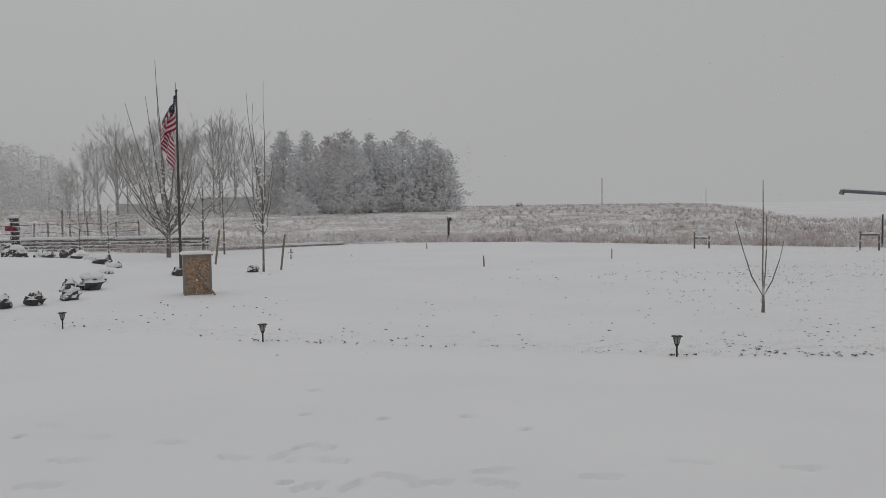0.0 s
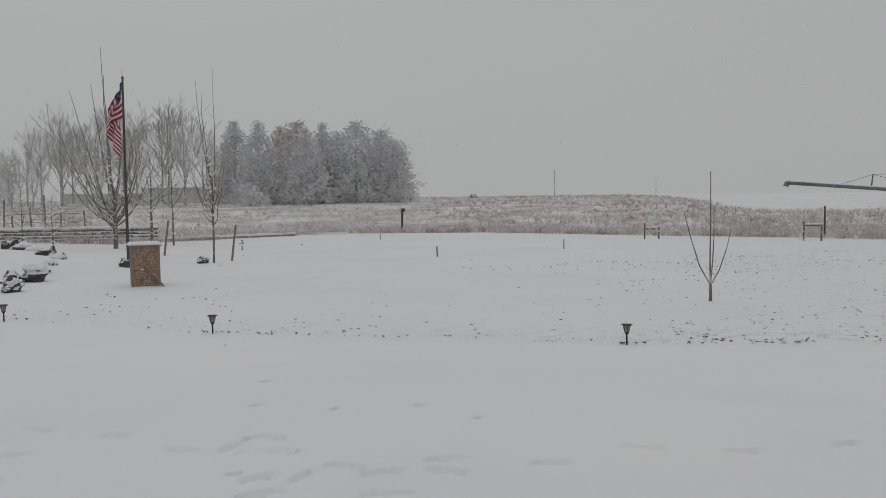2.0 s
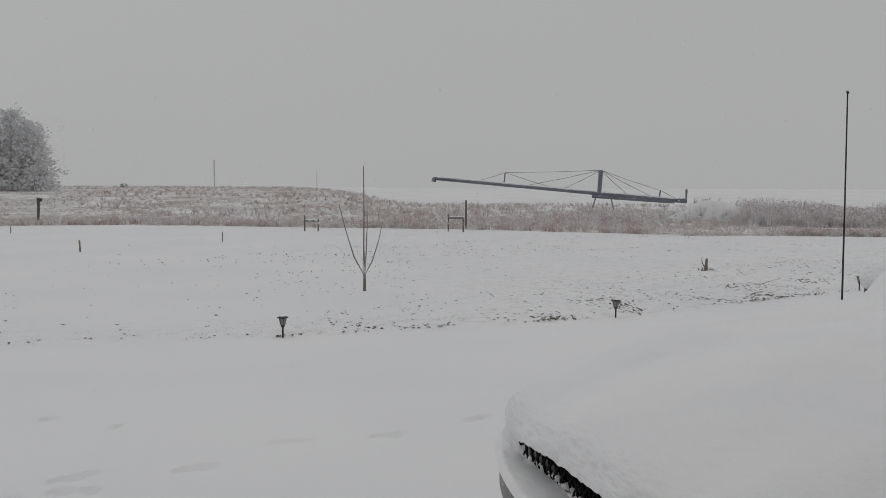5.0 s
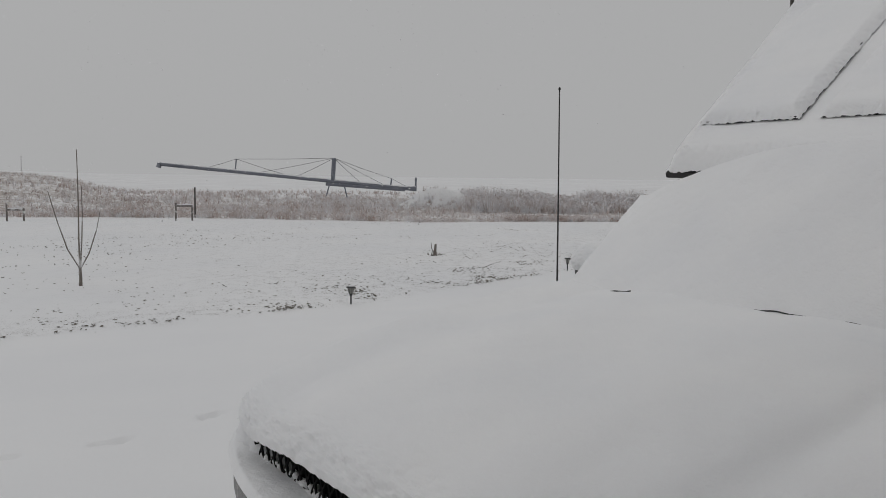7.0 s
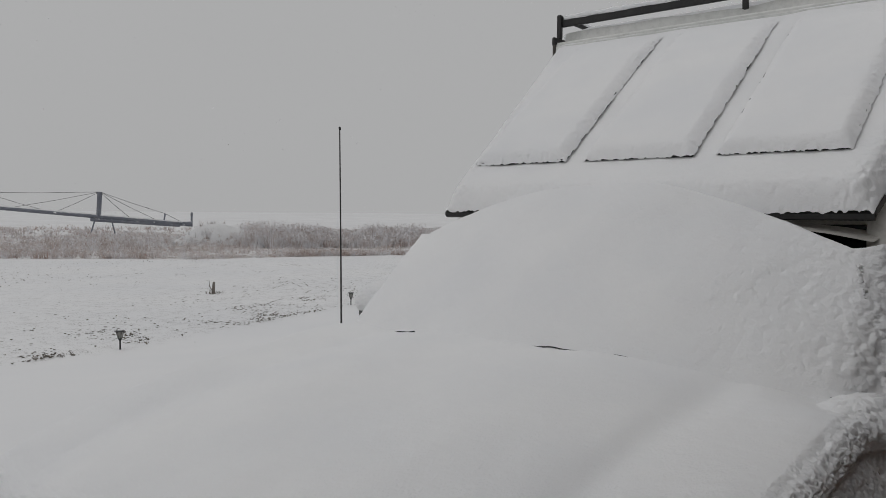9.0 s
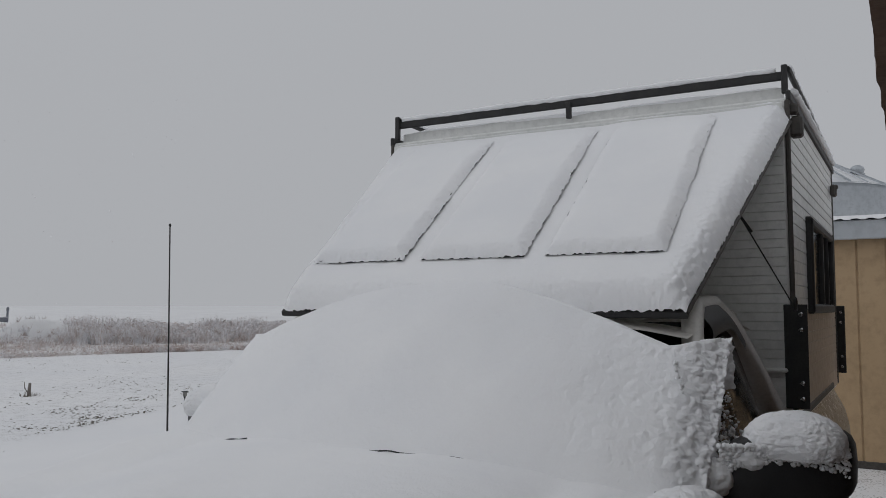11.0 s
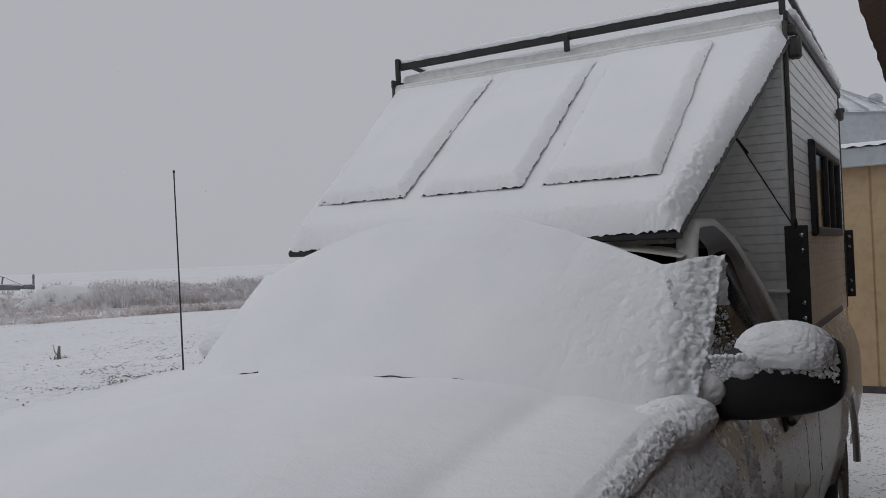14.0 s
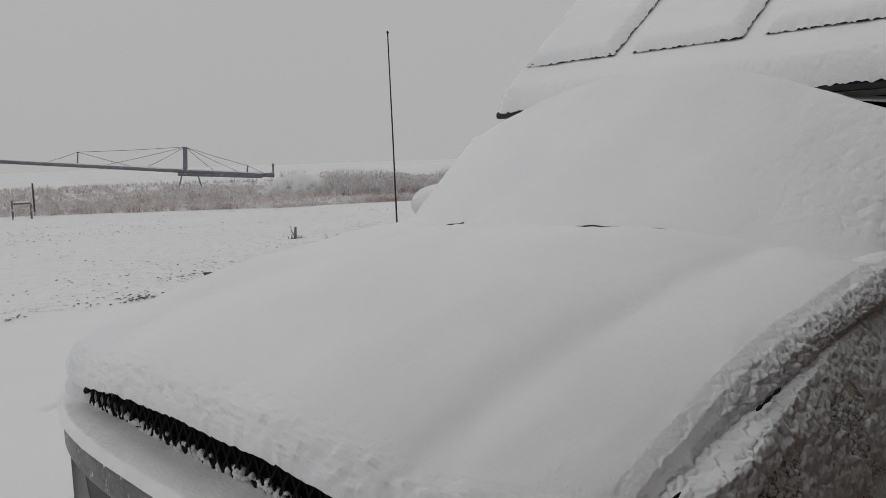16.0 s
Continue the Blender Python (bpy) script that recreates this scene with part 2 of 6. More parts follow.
def chipboard():
    """Strand board: flakes laid every way, in tan and brown."""
    m, n, l, p = material("strand_board")
    pos = n.new("ShaderNodeTexCoord").outputs["Object"]
    v = n.new("ShaderNodeTexVoronoi")
    v.inputs["Scale"].default_value = 16.0
    l.new(pos, v.inputs["Vector"])
    s = n.new("ShaderNodeSeparateColor")
    l.new(v.outputs["Color"], s.inputs[0])
    colour = blend(n, l, s.outputs[0], (0.20, 0.125, 0.08), (0.38, 0.265, 0.18))
    colour = blend(n, l, mapped(n, l, noise_node(n, l, 22.0, 3.0, 0.6, pos), 0.60, 0.72, 0, 0.9), colour, (0.75, 0.75, 0.76))
    l.new(colour, p.inputs["Base Color"])
    p.inputs["Roughness"].default_value = 0.85
    bump(n, l, p, s.outputs[1], 0.3, 0.004)
    return m


M_CHIP = chipboard()


def glass(name, tint):
    m, n, l, p = material(name)
    grime = noise_node(n, l, 9.0, 4.0)
    l.new(blend(n, l, mapped(n, l, grime, 0.4, 0.75), tint, tuple(v * 1.8 for v in tint)), p.inputs["Base Color"])
    l.new(mapped(n, l, grime, 0.3, 0.8, 0.03, 0.25), p.inputs["Roughness"])
    p.inputs["IOR"].default_value = 1.5
    return m


M_GLASS = glass("dark_tinted_glass", (0.012, 0.014, 0.015))


def flag_cloth():
    m, n, l, p = material("striped_flag_cloth")
    uv = n.new("ShaderNodeUVMap")
    s = n.new("ShaderNodeSeparateXYZ")
    l.new(uv.outputs[0], s.inputs[0])
    odd = sum_of(n, l, sum_of(n, l, sum_of(n, l, s.outputs[1], 6.5, "MULTIPLY"), 1.0, "MODULO"), 0.5, "LESS_THAN")
    stripes = blend(n, l, odd, (0.62, 0.56, 0.58), (0.32, 0.02, 0.045))
    cu = sum_of(n, l, s.outputs[0], 0.4, "LESS_THAN")
    cv = sum_of(n, l, s.outputs[1], 0.538, "LESS_THAN")
    canton = sum_of(n, l, cu, cv, "MULTIPLY")
    v = n.new("ShaderNodeTexVoronoi")
    v.inputs["Scale"].default_value, v.inputs["Randomness"].default_value = 14.0, 0.3
    l.new(uv.outputs[0], v.inputs["Vector"])
    star = sum_of(n, l, v.outputs["Distance"], 0.26, "LESS_THAN")
    field = blend(n, l, star, (0.012, 0.014, 0.04), (0.6, 0.6, 0.62))
    l.new(blend(n, l, canton, stripes, field), p.inputs["Base Color"])
    p.inputs["Roughness"].default_value = 0.8
    return m


M_FLAG = flag_cloth()

# ---- helpers of this scene ----
class Shape:
    """Collects vertices and faces for one mesh."""

    def __init__(self):
        self.v, self.f = [], []

    def add(self, verts, faces):
        k = len(self.v)
        self.v += [tuple(p) for p in verts]
        self.f += [tuple(i + k for i in face) for face in faces]
        return self

    def box(self, c, s, bevel=0.006, m=None):
        bm = bmesh.new()
        bmesh.ops.create_cube(bm, size=1.0)
        for w in bm.verts:
            w.co = Vector((w.co.x * s[0], w.co.y * s[1], w.co.z * s[2]))
        if bevel:
            bmesh.ops.bevel(bm, geom=list(bm.edges), offset=min(bevel, min(s) * 0.45), segments=1, affect="EDGES")
        bm.verts.index_update()
        t = Matrix.Translation(c) @ (m or Matrix())
        self.add([t @ w.co for w in bm.verts], [[w.index for w in q.verts] for q in bm.faces])
        bm.free()
        return self

    def tube(self, points, radii, sides=6, cap=True):
        points = [Vector(p) for p in points]
        if not isinstance(radii, (list, tuple)):
            radii = [radii] * len(points)
        rings, side = [], None
        for i, p in enumerate(points):
            d = (points[min(i + 1, len(points) - 1)] - points[max(i - 1, 0)]).normalized()
            if side is None:
                side = d.orthogonal().normalized()
            side = (side - d * side.dot(d)).normalized()
            up = d.cross(side)
            rings.append([p + (side * math.cos(a) + up * math.sin(a)) * radii[i] for a in (2 * math.pi * k / sides for k in range(sides))])
        faces = [(i * sides + k, i * sides + (k + 1) % sides, (i + 1) * sides + (k + 1) % sides, (i + 1) * sides + k) for i in range(len(points) - 1) for k in range(sides)]
        if cap:
            faces += [tuple(range(sides))[::-1], tuple(range((len(points) - 1) * sides, len(points) * sides))]
        return self.add([q for r in rings for q in r], faces)

    def grid(self, fn, nu, nv):
        verts = [fn(i / nu, j / nv) for i in range(nu + 1) for j in range(nv + 1)]
        return self.add(verts, [(i * (nv + 1) + j, (i + 1) * (nv + 1) + j, (i + 1) * (nv + 1) + j + 1, i * (nv + 1) + j + 1) for i in range(nu) for j in range(nv)])

    def blob(self, c, r, seed=0, rough=0.25, nu=8, nv=6, flat=0.0):
        """A lumpy rounded body of half sizes r."""
        c, verts = Vector(c), []
        for j in range(nv + 1):
            b = -math.pi / 2 + math.pi * j / nv
            for i in range(nu):
                a = 2 * math.pi * i / nu
                d = Vector((math.cos(a) * math.cos(b), math.sin(a) * math.cos(b), math.sin(b)))
                k = 1 + rough * noise.noise(d * 1.6 + Vector((seed * 3.1, seed * 1.7, 0)))
                q = Vector((d.x * r[0] * k, d.y * r[1] * k, d.z * r[2] * k))
                if flat and q.z < -flat * r[2]:
                    q.z = -flat * r[2]
                verts.append(c + q)
        return self.add(verts, [(j * nu + i, j * nu + (i + 1) % nu, (j + 1) * nu + (i + 1) % nu, (j + 1) * nu + i) for j in range(nv) for i in range(nu)])

    def lathe(self, c, profile, sides=16):
        c = Vector(c)
        n = len(profile)
        verts = [c + Vector((r * math.cos(a), r * math.sin(a), z)) for a in (2 * math.pi * k / sides for k in range(sides)) for r, z in profile]
        return self.add(verts, [(k * n + j, ((k + 1) % sides) * n + j, ((k + 1) % sides) * n + j + 1, k * n + j + 1) for k in range(sides) for j in range(n - 1)])

    def mesh(self, name, mat, smooth=False):
        me = bpy.data.meshes.new(name)
        me.from_pydata(self.v, [], self.f)
        me.materials.append(mat)
        if smooth:
            me.polygons.foreach_set("use_smooth", [True] * len(me.polygons))
        me.update()
        return me


def part(name, shape, mat, parent, label="", smooth=False):
    """One mesh under a thing or part, built in its parent's space."""
    ob = new(name, shape.mesh(name, mat, smooth) if isinstance(shape, Shape) else shape)
    ob.parent = parent
    return tagged(ob, label) if label else ob


def thing(name, label, category, at=(0, 0, 0), turn=0.0, group="", shape=None, mat=None, smooth=False, kind=""):
    """A top-level thing: an Empty at its base, or one mesh."""
    ob = new(name, shape.mesh(name, mat, smooth) if shape else None)
    ob.matrix_basis = pose(*at, 0, 0, turn)
    return tagged(ob, label, category, group, kind)


def fbm(x, y, s):
    return noise.noise(Vector((x * s, y * s, 3.3))) + 0.5 * noise.noise(Vector((x * s * 2.1, y * s * 2.1, 7.7)))


def step(a, b, x):
    t = min(max((x - a) / (b - a), 0.0), 1.0)
    return t * t * (3 - 2 * t)


def lerp_table(table, x):
    for (a, u), (b, w) in zip(table, table[1:]):
        if x <= b:
            return u + (w - u) * min(max((x - a) / (b - a), 0.0), 1.0)
    return table[-1][1]


EYE = Vector((-0.1, -0.25, 2.47))


def bearing(az, d, z=None):
    """The place at an azimuth (degrees right of +y) and distance from where the walk is."""
    x, y = EYE.x + d * math.sin(radians(az)), EYE.y + d * math.cos(radians(az))
    return Vector((x, y, ground_z(x, y) if z is None else z))


# ---- ground ----
YARD_EDGE = [(-180, 46), (-60, 46), (-38, 60), (-28, 52), (-15, 60), (-5, 59), (6, 53.5), (16, 51), (33, 46.5), (46, 51), (60, 52), (180, 46)]


def ground_z(x, y):
    drive = 0.7 * (1 - min(max((y - 3.0) / 10.4, 0.0), 1.0))
    d = math.hypot(x - EYE.x, y - EYE.y)
    az = math.degrees(math.atan2(x - EYE.x, y - EYE.y))
    far = 0.0
    if d > 45:
        far = 2.47 * (1 - math.exp(-(d - 45) / 130)) + 0.0026 * (d - 45)
        far += 1.05 * step(50, 110, d) * step(-75, -40, az) * (1 - step(5, 15, az))
        far *= step(52, 85, d)
    bed = 0.0
    if -36 < x < -14 and 18 < y < 44:
        u = (Vector((x, y)) - Vector((-26.0, 27.0))).length
        bed = 0.55 * (1 - step(5.0, 10.5, u))
    return drive * (1 if y < 13.5 else 0) + far + bed


PRINTS = [(-5.37, 6.62, 0), (-4.6, 6.25, -15), (-3.82, 6.13, -10), (-3.03, 5.7, -12), (-4.26, 5.35, 20), (-4.0, 4.66, 25), (-2.48, 6.21, -25), (-2.23, 5.75, -12),
          (-2.69, 5.86, 80), (-2.16, 4.98, 60), (-1.86, 5.06, 75), (-1.62, 5.33, -15), (-1.33, 5.2, 30), (-0.93, 5.62, 25), (-0.88, 5.29, -12), (-0.14, 5.61, 10),
          (0.55, 6.15, -2), (1.34, 6.11, 6), (2.21, 6.49, 15), (-2.0, 4.6, 40), (-1.2, 4.7, 10)]
TRAIL = [(-3.89, 10.29), (-3.56, 9.13), (-3.1, 7.54), (-2.93, 7.01), (-2.84, 6.61), (-2.67, 6.11), (-2.57, 5.73), (-2.35, 5.05), (-2.09, 5.01), (-5.07, 7.71), (-2.27, 7.47),
         (-1.45, 7.74), (-0.84, 7.21), (-5.29, 6.11)]


def pressed(x, y):
    z = 0.0
    if -6.5 < x < 3.2 and 3.5 < y < 11:
        for px, py, turn in PRINTS:
            dx, dy = x - px, y - py
            if abs(dx) < 0.4 and abs(dy) < 0.4:
                c, s = math.cos(radians(turn)), math.sin(radians(turn))
                u, w = abs(dx * c + dy * s), abs(-dx * s + dy * c)
                q = math.hypot(max(u - 0.11, 0), w) / 0.048
                z -= 0.048 * (1 - step(0.6, 1.1, q)) - 0.010 * (step(0.9, 1.2, q) - step(1.2, 1.7, q))
        for px, py in TRAIL:
            q = math.hypot(x - px, y - py) / 0.042
            if q < 1.6:
                z -= 0.10 * (1 - step(0.4, 1.3, q))
    return z


def verge(x):
    """The line of the path lamps, where drive and lawn meet."""
    return lerp_table([(-40, 26), (-11.5, 15.6), (-6.4, 14.25), (1.1, 13.5), (7.5, 13.95), (15.7, 16.4), (40, 26)], x)


def build_ground():
    azs = [-180 + 4 * k for k in range(33)] + [-48 + 0.42 * k for k in range(226)] + [47 + 4 * k for k in range(34)]
    azs = [a for a in azs if a < 180]
    rings, r = [], 0.6
    while r < 3200:
        rings.append(r)
        r *= 1.011 if 3.9 < r < 14 else (1.03 if r < 130 else 1.1)
    verts, meadow, thin = [(EYE.x, EYE.y, ground_z(EYE.x, EYE.y))], [0.0], [0.0]
    for r in rings:
        for a in azs:
            x, y = EYE.x + r * math.sin(radians(a)), EYE.y + r * math.cos(radians(a))
            z = ground_z(x, y)
            if r < 60:
                z += 0.012 * fbm(x, y, 0.7) * step(2, 6, r) + 0.03 * fbm(x, y, 0.12) * step(12, 25, y) + pressed(x, y)
                if y > 12:
                    z += 0.03 * step(0.0, 0.25, y - verge(x)) + 0.012 * fbm(x, y, 3.0) * step(0.0, 0.4, y - verge(x))
            elif r < 300:
                z += 0.10 * fbm(x, y, 0.06)
            verts.append((x, y, z))
            e = lerp_table(YARD_EDGE, a)
            far = 80 + 130 * step(-60, -40, a) * (1 - step(5, 14, a))
            meadow.append(step(e - 0.4, e + 0.4, r) * (1 - 0.85 * step(far * 0.8, far * 1.15, r)))
            s = y - verge(x)
            t = step(-0.1, 0.15, s) * (1 - step(0.5, 2.2, s)) * (0.5 + 0.5 * step(-3, 5, x)) + 0.9 * step(4, 11, x) * step(-0.1, 0.2, s) * (1 - step(3, 9, s))
            t += 0.55 * step(0.4, 2.0, s) * step(1, 10, x) + 0.12 * step(0.4, 2.0, s)
            if x > 6 and y < 4:
                t = 0.55
            thin.append((0.42 * min(t, 1.0) if y >= 4 else min(t, 1.0)) if r < 55 else 0.0)
    n = len(azs)
    faces = [(0, 1 + (k + 1) % n, 1 + k) for k in range(n)]
    for i in range(len(rings) - 1):
        for k in range(n):
            faces.append((1 + i * n + k, 1 + i * n + (k + 1) % n, 1 + (i + 1) * n + (k + 1) % n, 1 + (i + 1) * n + k))
    me = bpy.data.meshes.new("ground")
    me.from_pydata(verts, [], faces)
    for key, values in (("meadow", meadow), ("thin", thin)):
        me.attributes.new(key, "FLOAT", "POINT").data.foreach_set("value", values)
    me.materials.append(M_GROUND)
    me.polygons.foreach_set("use_smooth", [True] * len(me.polygons))
    me.update()
    tagged(new("ground", me), "snow-covered drive, lawn and fallow field", "ground", kind="structure")


build_ground()

# ---- truck with camper ----
MID = 1.36


def hood_z(x, y):
    """Top of the snow on the bonnet."""
    base = lerp_table([(0.74, 1.70), (0.80, 1.735), (0.84, 1.785), (0.94, 1.835), (1.04, 1.868), (1.27, 1.93), (1.56, 1.985), (2.0, 2.04), (2.4, 2.06)], x)
    q = abs(y - MID)
    z = base + 0.035 * (1 - step(0.25, 0.75, q)) - (0.010 if y < MID else 0.006) * math.exp(-((q - 0.66) / 0.06) ** 2)
    return z - (0.10 + 0.04 * (1 - step(0.85, 1.2, x))) * step(0.90, 1.06, q) ** 1.5


def side_y(z):
    """Half width of the body at a height."""
    return lerp_table([(1.1, 1.02), (1.3, 1.08), (1.5, 1.10), (1.7, 1.095), (1.82, 1.07), (1.9, 1.03), (1.98, 0.985), (2.04, 0.95)], z)


truck = thing("pickup_truck", "beige pickup truck buried in fresh snow, parked on the drive", "truck", (3.4, MID, 0.7))
TO = Vector((3.4, MID, 0.7))


def off(p):
    return Vector(p) - TO


def moved(shape, o):
    shape.v = [tuple(Vector(p) - o) for p in shape.v]
    return shape


def body_side(x0, x1, z0, z1, sign, nx=40, nz=18, arch=None, nose=False):
    s = Shape()

    def at(u, w):
        x = x0 + (x1 - x0) * u
        top = min(z1, hood_z(max(x, 0.95), MID + 0.95) - 0.11) if nose else z1
        z = z0 + (top - z0) * w
        h = side_y(z)
        if nose:
            h -= 0.22 * max(0.0, 1 - (x - 0.86) / 0.36) ** 2.2
        if arch:
            h += 0.025 * math.exp(-((math.hypot(x - arch[0], z - arch[1]) - 0.5) / 0.05) ** 2) * (1 if z > arch[1] - 0.1 else 0)
        h += 0.012 * math.exp(-((z - 1.42) / 0.03) ** 2)
        return Vector((x, MID + sign * h, z)) - TO

    s.grid(at, nx, nz)
    if arch:
        s.f = [f for f in s.f if math.hypot(sum(s.v[i][0] for i in f) / 4 + TO.x - arch[0], sum(s.v[i][2] for i in f) / 4 + TO.z - arch[1]) > 0.45]
    return s


for sign in (-1, 1):
    part("front_fender", body_side(0.94, 2.265, 1.12, 1.93, sign, 60, 26, (1.62, 1.10), True), M_PAINT, truck, "beige fender crusted with snow", True)
    door = part("door", body_side(2.28, 3.62, 1.16, 2.03, sign, 30, 20), M_PAINT, truck, smooth=True)
    h = MID + sign * 1.10
    part("door_handle", moved(Shape().box((3.28, h, 1.80), (0.16, 0.035, 0.035), 0.012).box((3.28, h - sign * 0.02, 1.80), (0.2, 0.02, 0.075), 0.01), TO), M_BLACK, door, "black door handle")
    part("door_trim", moved(Shape().box((2.95, MID + sign * 1.108, 1.45), (1.30, 0.02, 0.055), 0.008), TO), M_PAINT_CLEAN, door)
    part("rear_door", body_side(3.635, 4.0, 1.16, 2.03, sign, 10, 20), M_PAINT, truck, smooth=True)
    part("bed_side", body_side(4.015, 6.35, 1.16, 2.0, sign, 60, 24, (5.35, 1.10)), M_PAINT, truck, smooth=True)
    part("fender_flare", moved(Shape().tube([(5.35 + 0.46 * math.cos(a), MID + sign * 1.09, 1.10 + 0.46 * math.sin(a)) for a in np.linspace(-0.1, math.pi + 0.1, 18)], 0.022, 6), TO), M_PAINT, truck)
    part("sill", moved(Shape().box((3.3, MID + sign * 1.0, 1.13), (2.4, 0.08, 0.10), 0.02), TO), M_BLACK, truck)
    # side glass and its frame
    glass_pts = [(2.50, 2.05), (2.92, 2.42), (3.30, 2.46), (3.55, 2.40), (3.62, 2.05)]
    lean = lambda z: MID + sign * (0.95 - 0.30 * (z - 2.04))
    g = Shape().add([Vector((x, lean(z), z)) - TO for x, z in glass_pts], [tuple(range(5))])
    part("side_window", g, M_GLASS, truck, "dark side window")
    frame_line = [(2.48, lean(2.05), 2.05), (2.67, lean(2.24), 2.24), (2.89, lean(2.45) + sign * 0.012, 2.45), (3.05, lean(2.51), 2.51), (3.35, lean(2.515), 2.515), (3.58, lean(2.43), 2.43), (3.75, lean(2.25), 2.25), (3.9, lean(2.03), 2.03)]
    part("window_frame", moved(Shape().tube(frame_line, [0.035, 0.035, 0.04, 0.04, 0.045, 0.05, 0.055, 0.06], 8), TO), M_PAINT_CLEAN, truck, "pale beige window frame", True)
    visor = Shape().grid(lambda u, w: Vector((2.93 + 0.62 * u, lean(2.44) + sign * (0.01 + 0.06 * math.sin(math.pi * w * 0.6)), 2.50 - 0.10 * w - 0.10 * max(0, u - 0.55) ** 1.2 * 1.5 + 0.03 * math.sin(math.pi * u))) - TO, 14, 6)
    part("rain_visor", visor, M_BLACK, truck, "black plastic rain visor", True)

# hood, cowl, roof, windscreen, cab back
part("hood", Shape().grid(lambda u, w: Vector((0.9 + 1.28 * u, MID - 0.98 + 1.96 * w, hood_z(0.9 + 1.28 * u, MID - 0.98 + 1.96 * w) - 0.085)) - TO, 30, 24), M_PAINT, truck, smooth=True)
part("roof", Shape().grid(lambda u, w: Vector((2.72 + 1.2 * u, MID - 0.86 + 1.72 * w, 2.47 + 0.05 * math.sin(math.pi * u) - 0.06 * abs(2 * w - 1) ** 3)) - TO, 14, 14), M_PAINT_CLEAN, truck, smooth=True)
part("windshield", Shape().grid(lambda u, w: Vector((2.20 + 0.55 * u + 0.18 * (2 * w - 1) ** 2, MID - 0.90 + 1.80 * w + (2 * w - 1) * -0.07 * u, 2.02 + 0.44 * u)) - TO, 8, 16), M_GLASS, truck, smooth=True)
part("cab_back", moved(Shape().box((3.93, MID, 2.15), (0.04, 1.6, 0.7), 0.02), TO), M_PAINT_CLEAN, truck)
part("firewall", moved(Shape().box((2.24, MID, 1.6), (0.04, 1.9, 0.85), 0.02), TO), M_BLACK, truck)
for y0, y1, o in ((0.98, 1.32, -0.002), (1.83, 2.03, 0.016)):
    part("wiper", moved(Shape().tube([(2.103 - o + 1.085 * (hood_z(2.12, y) - 0.002 - 2.055) + 0.2 * ((y - MID) / 0.94) ** 2, y, hood_z(2.12, y) + 0.3 * o - 0.002 + 0.007 * noise.noise(Vector((y * 14, 2, 0)))) for y in np.linspace(y0, y1, 40)], 0.0026, 6), TO), M_BLACK, truck, "black wiper under the snow")

for sign in (-1, 1):
    part("cowl_panel", moved(Shape().box((2.25, MID + sign * 0.90, 1.86), (0.20, 0.22, 0.28), 0.03), TO), M_PAINT, truck)

# nose
GRILLE_MID, GRILLE_HALF = 1.49, 0.60
grille = part("grille", moved(Shape().box((0.935, GRILLE_MID, 1.60), (0.03, 1.24, 0.34), 0.012), TO), M_MESH, truck, "black honeycomb grille half packed with snow")
wires = Shape()
for k in range(-8, 36):
    y = GRILLE_MID - GRILLE_HALF + k * 0.044
    for lean_y in (0.20, -0.20):
        line = [(0.872 + 0.004 * math.sin(j * 1.57), y + lean_y * j / 8, 1.78 - 0.32 * j / 8) for j in range(9)]
        line = [q for q in line if abs(q[1] - GRILLE_MID) < GRILLE_HALF]
        if len(line) > 1:
            wires.tube(line, 0.0042, 5)
part("mesh", moved(wires, TO), M_MESH, grille, "black diamond wire mesh")
surround = [(0.872, GRILLE_MID - 0.61, 1.52), (0.872, GRILLE_MID - 0.61, 1.66), (0.866, GRILLE_MID - 0.57, 1.712), (0.862, GRILLE_MID - 0.45, 1.735), (0.855, GRILLE_MID, 1.745), (0.862, GRILLE_MID + 0.45, 1.735), (0.866, GRILLE_MID + 0.57, 1.715), (0.872, GRILLE_MID + 0.605, 1.68), (0.872, GRILLE_MID + 0.61, 1.52)]
part("surround", moved(Shape().tube(surround, 0.012, 8), TO), M_MESH, grille)
for sign in (-1, 1):
    part("headlight", Shape().grid(lambda u, w: Vector((0.93 + 0.17 * u * u, MID + sign * (0.68 + 0.29 * u), 1.50 + 0.24 * w)) - TO, 8, 6), M_LENS, truck, "frosted headlight", True)
def bumper_bow(y):
    return 0.215 * abs((y - MID) / 1.06) ** 3.2


part("bumper", Shape().grid(lambda u, w: Vector((0.775 + bumper_bow(MID - 1.06 + 2.12 * u) + 0.05 * (1 - w) ** 2, MID - 1.06 + 2.12 * u, 1.16 + 0.40 * w)) - TO, 60, 12), M_BLACK, truck, "black front bumper", True)
part("bumper_strip", Shape().grid(lambda u, w: Vector((0.733 + bumper_bow(MID - 0.98 + 1.96 * u) + 0.05 * max(0, abs(2 * w - 1) - 0.75), MID - 0.98 + 1.96 * u, 1.528 + 0.094 * w)) - TO, 60, 12), M_DIRTY, truck, "dull grey bumper strip dusted with snow", True)
for sign in (-1, 1):
    part("bumper_corner", Shape().grid(lambda u, w: Vector((0.745 + bumper_bow(MID + 0.76 + 0.32 * u), MID + sign * (0.76 + 0.32 * u), 1.20 + 0.325 * w)) - TO, 14, 8), M_PAINT_CLEAN, truck, "pale beige bumper corner", True)
part("bumper_top", Shape().grid(lambda u, w: Vector((0.75 + bumper_bow(MID - 1.05 + 2.10 * u) + 0.14 * w, MID - 1.05 + 2.10 * u, 1.612 + 0.01 * w)) - TO, 40, 3), M_BLACK, truck)
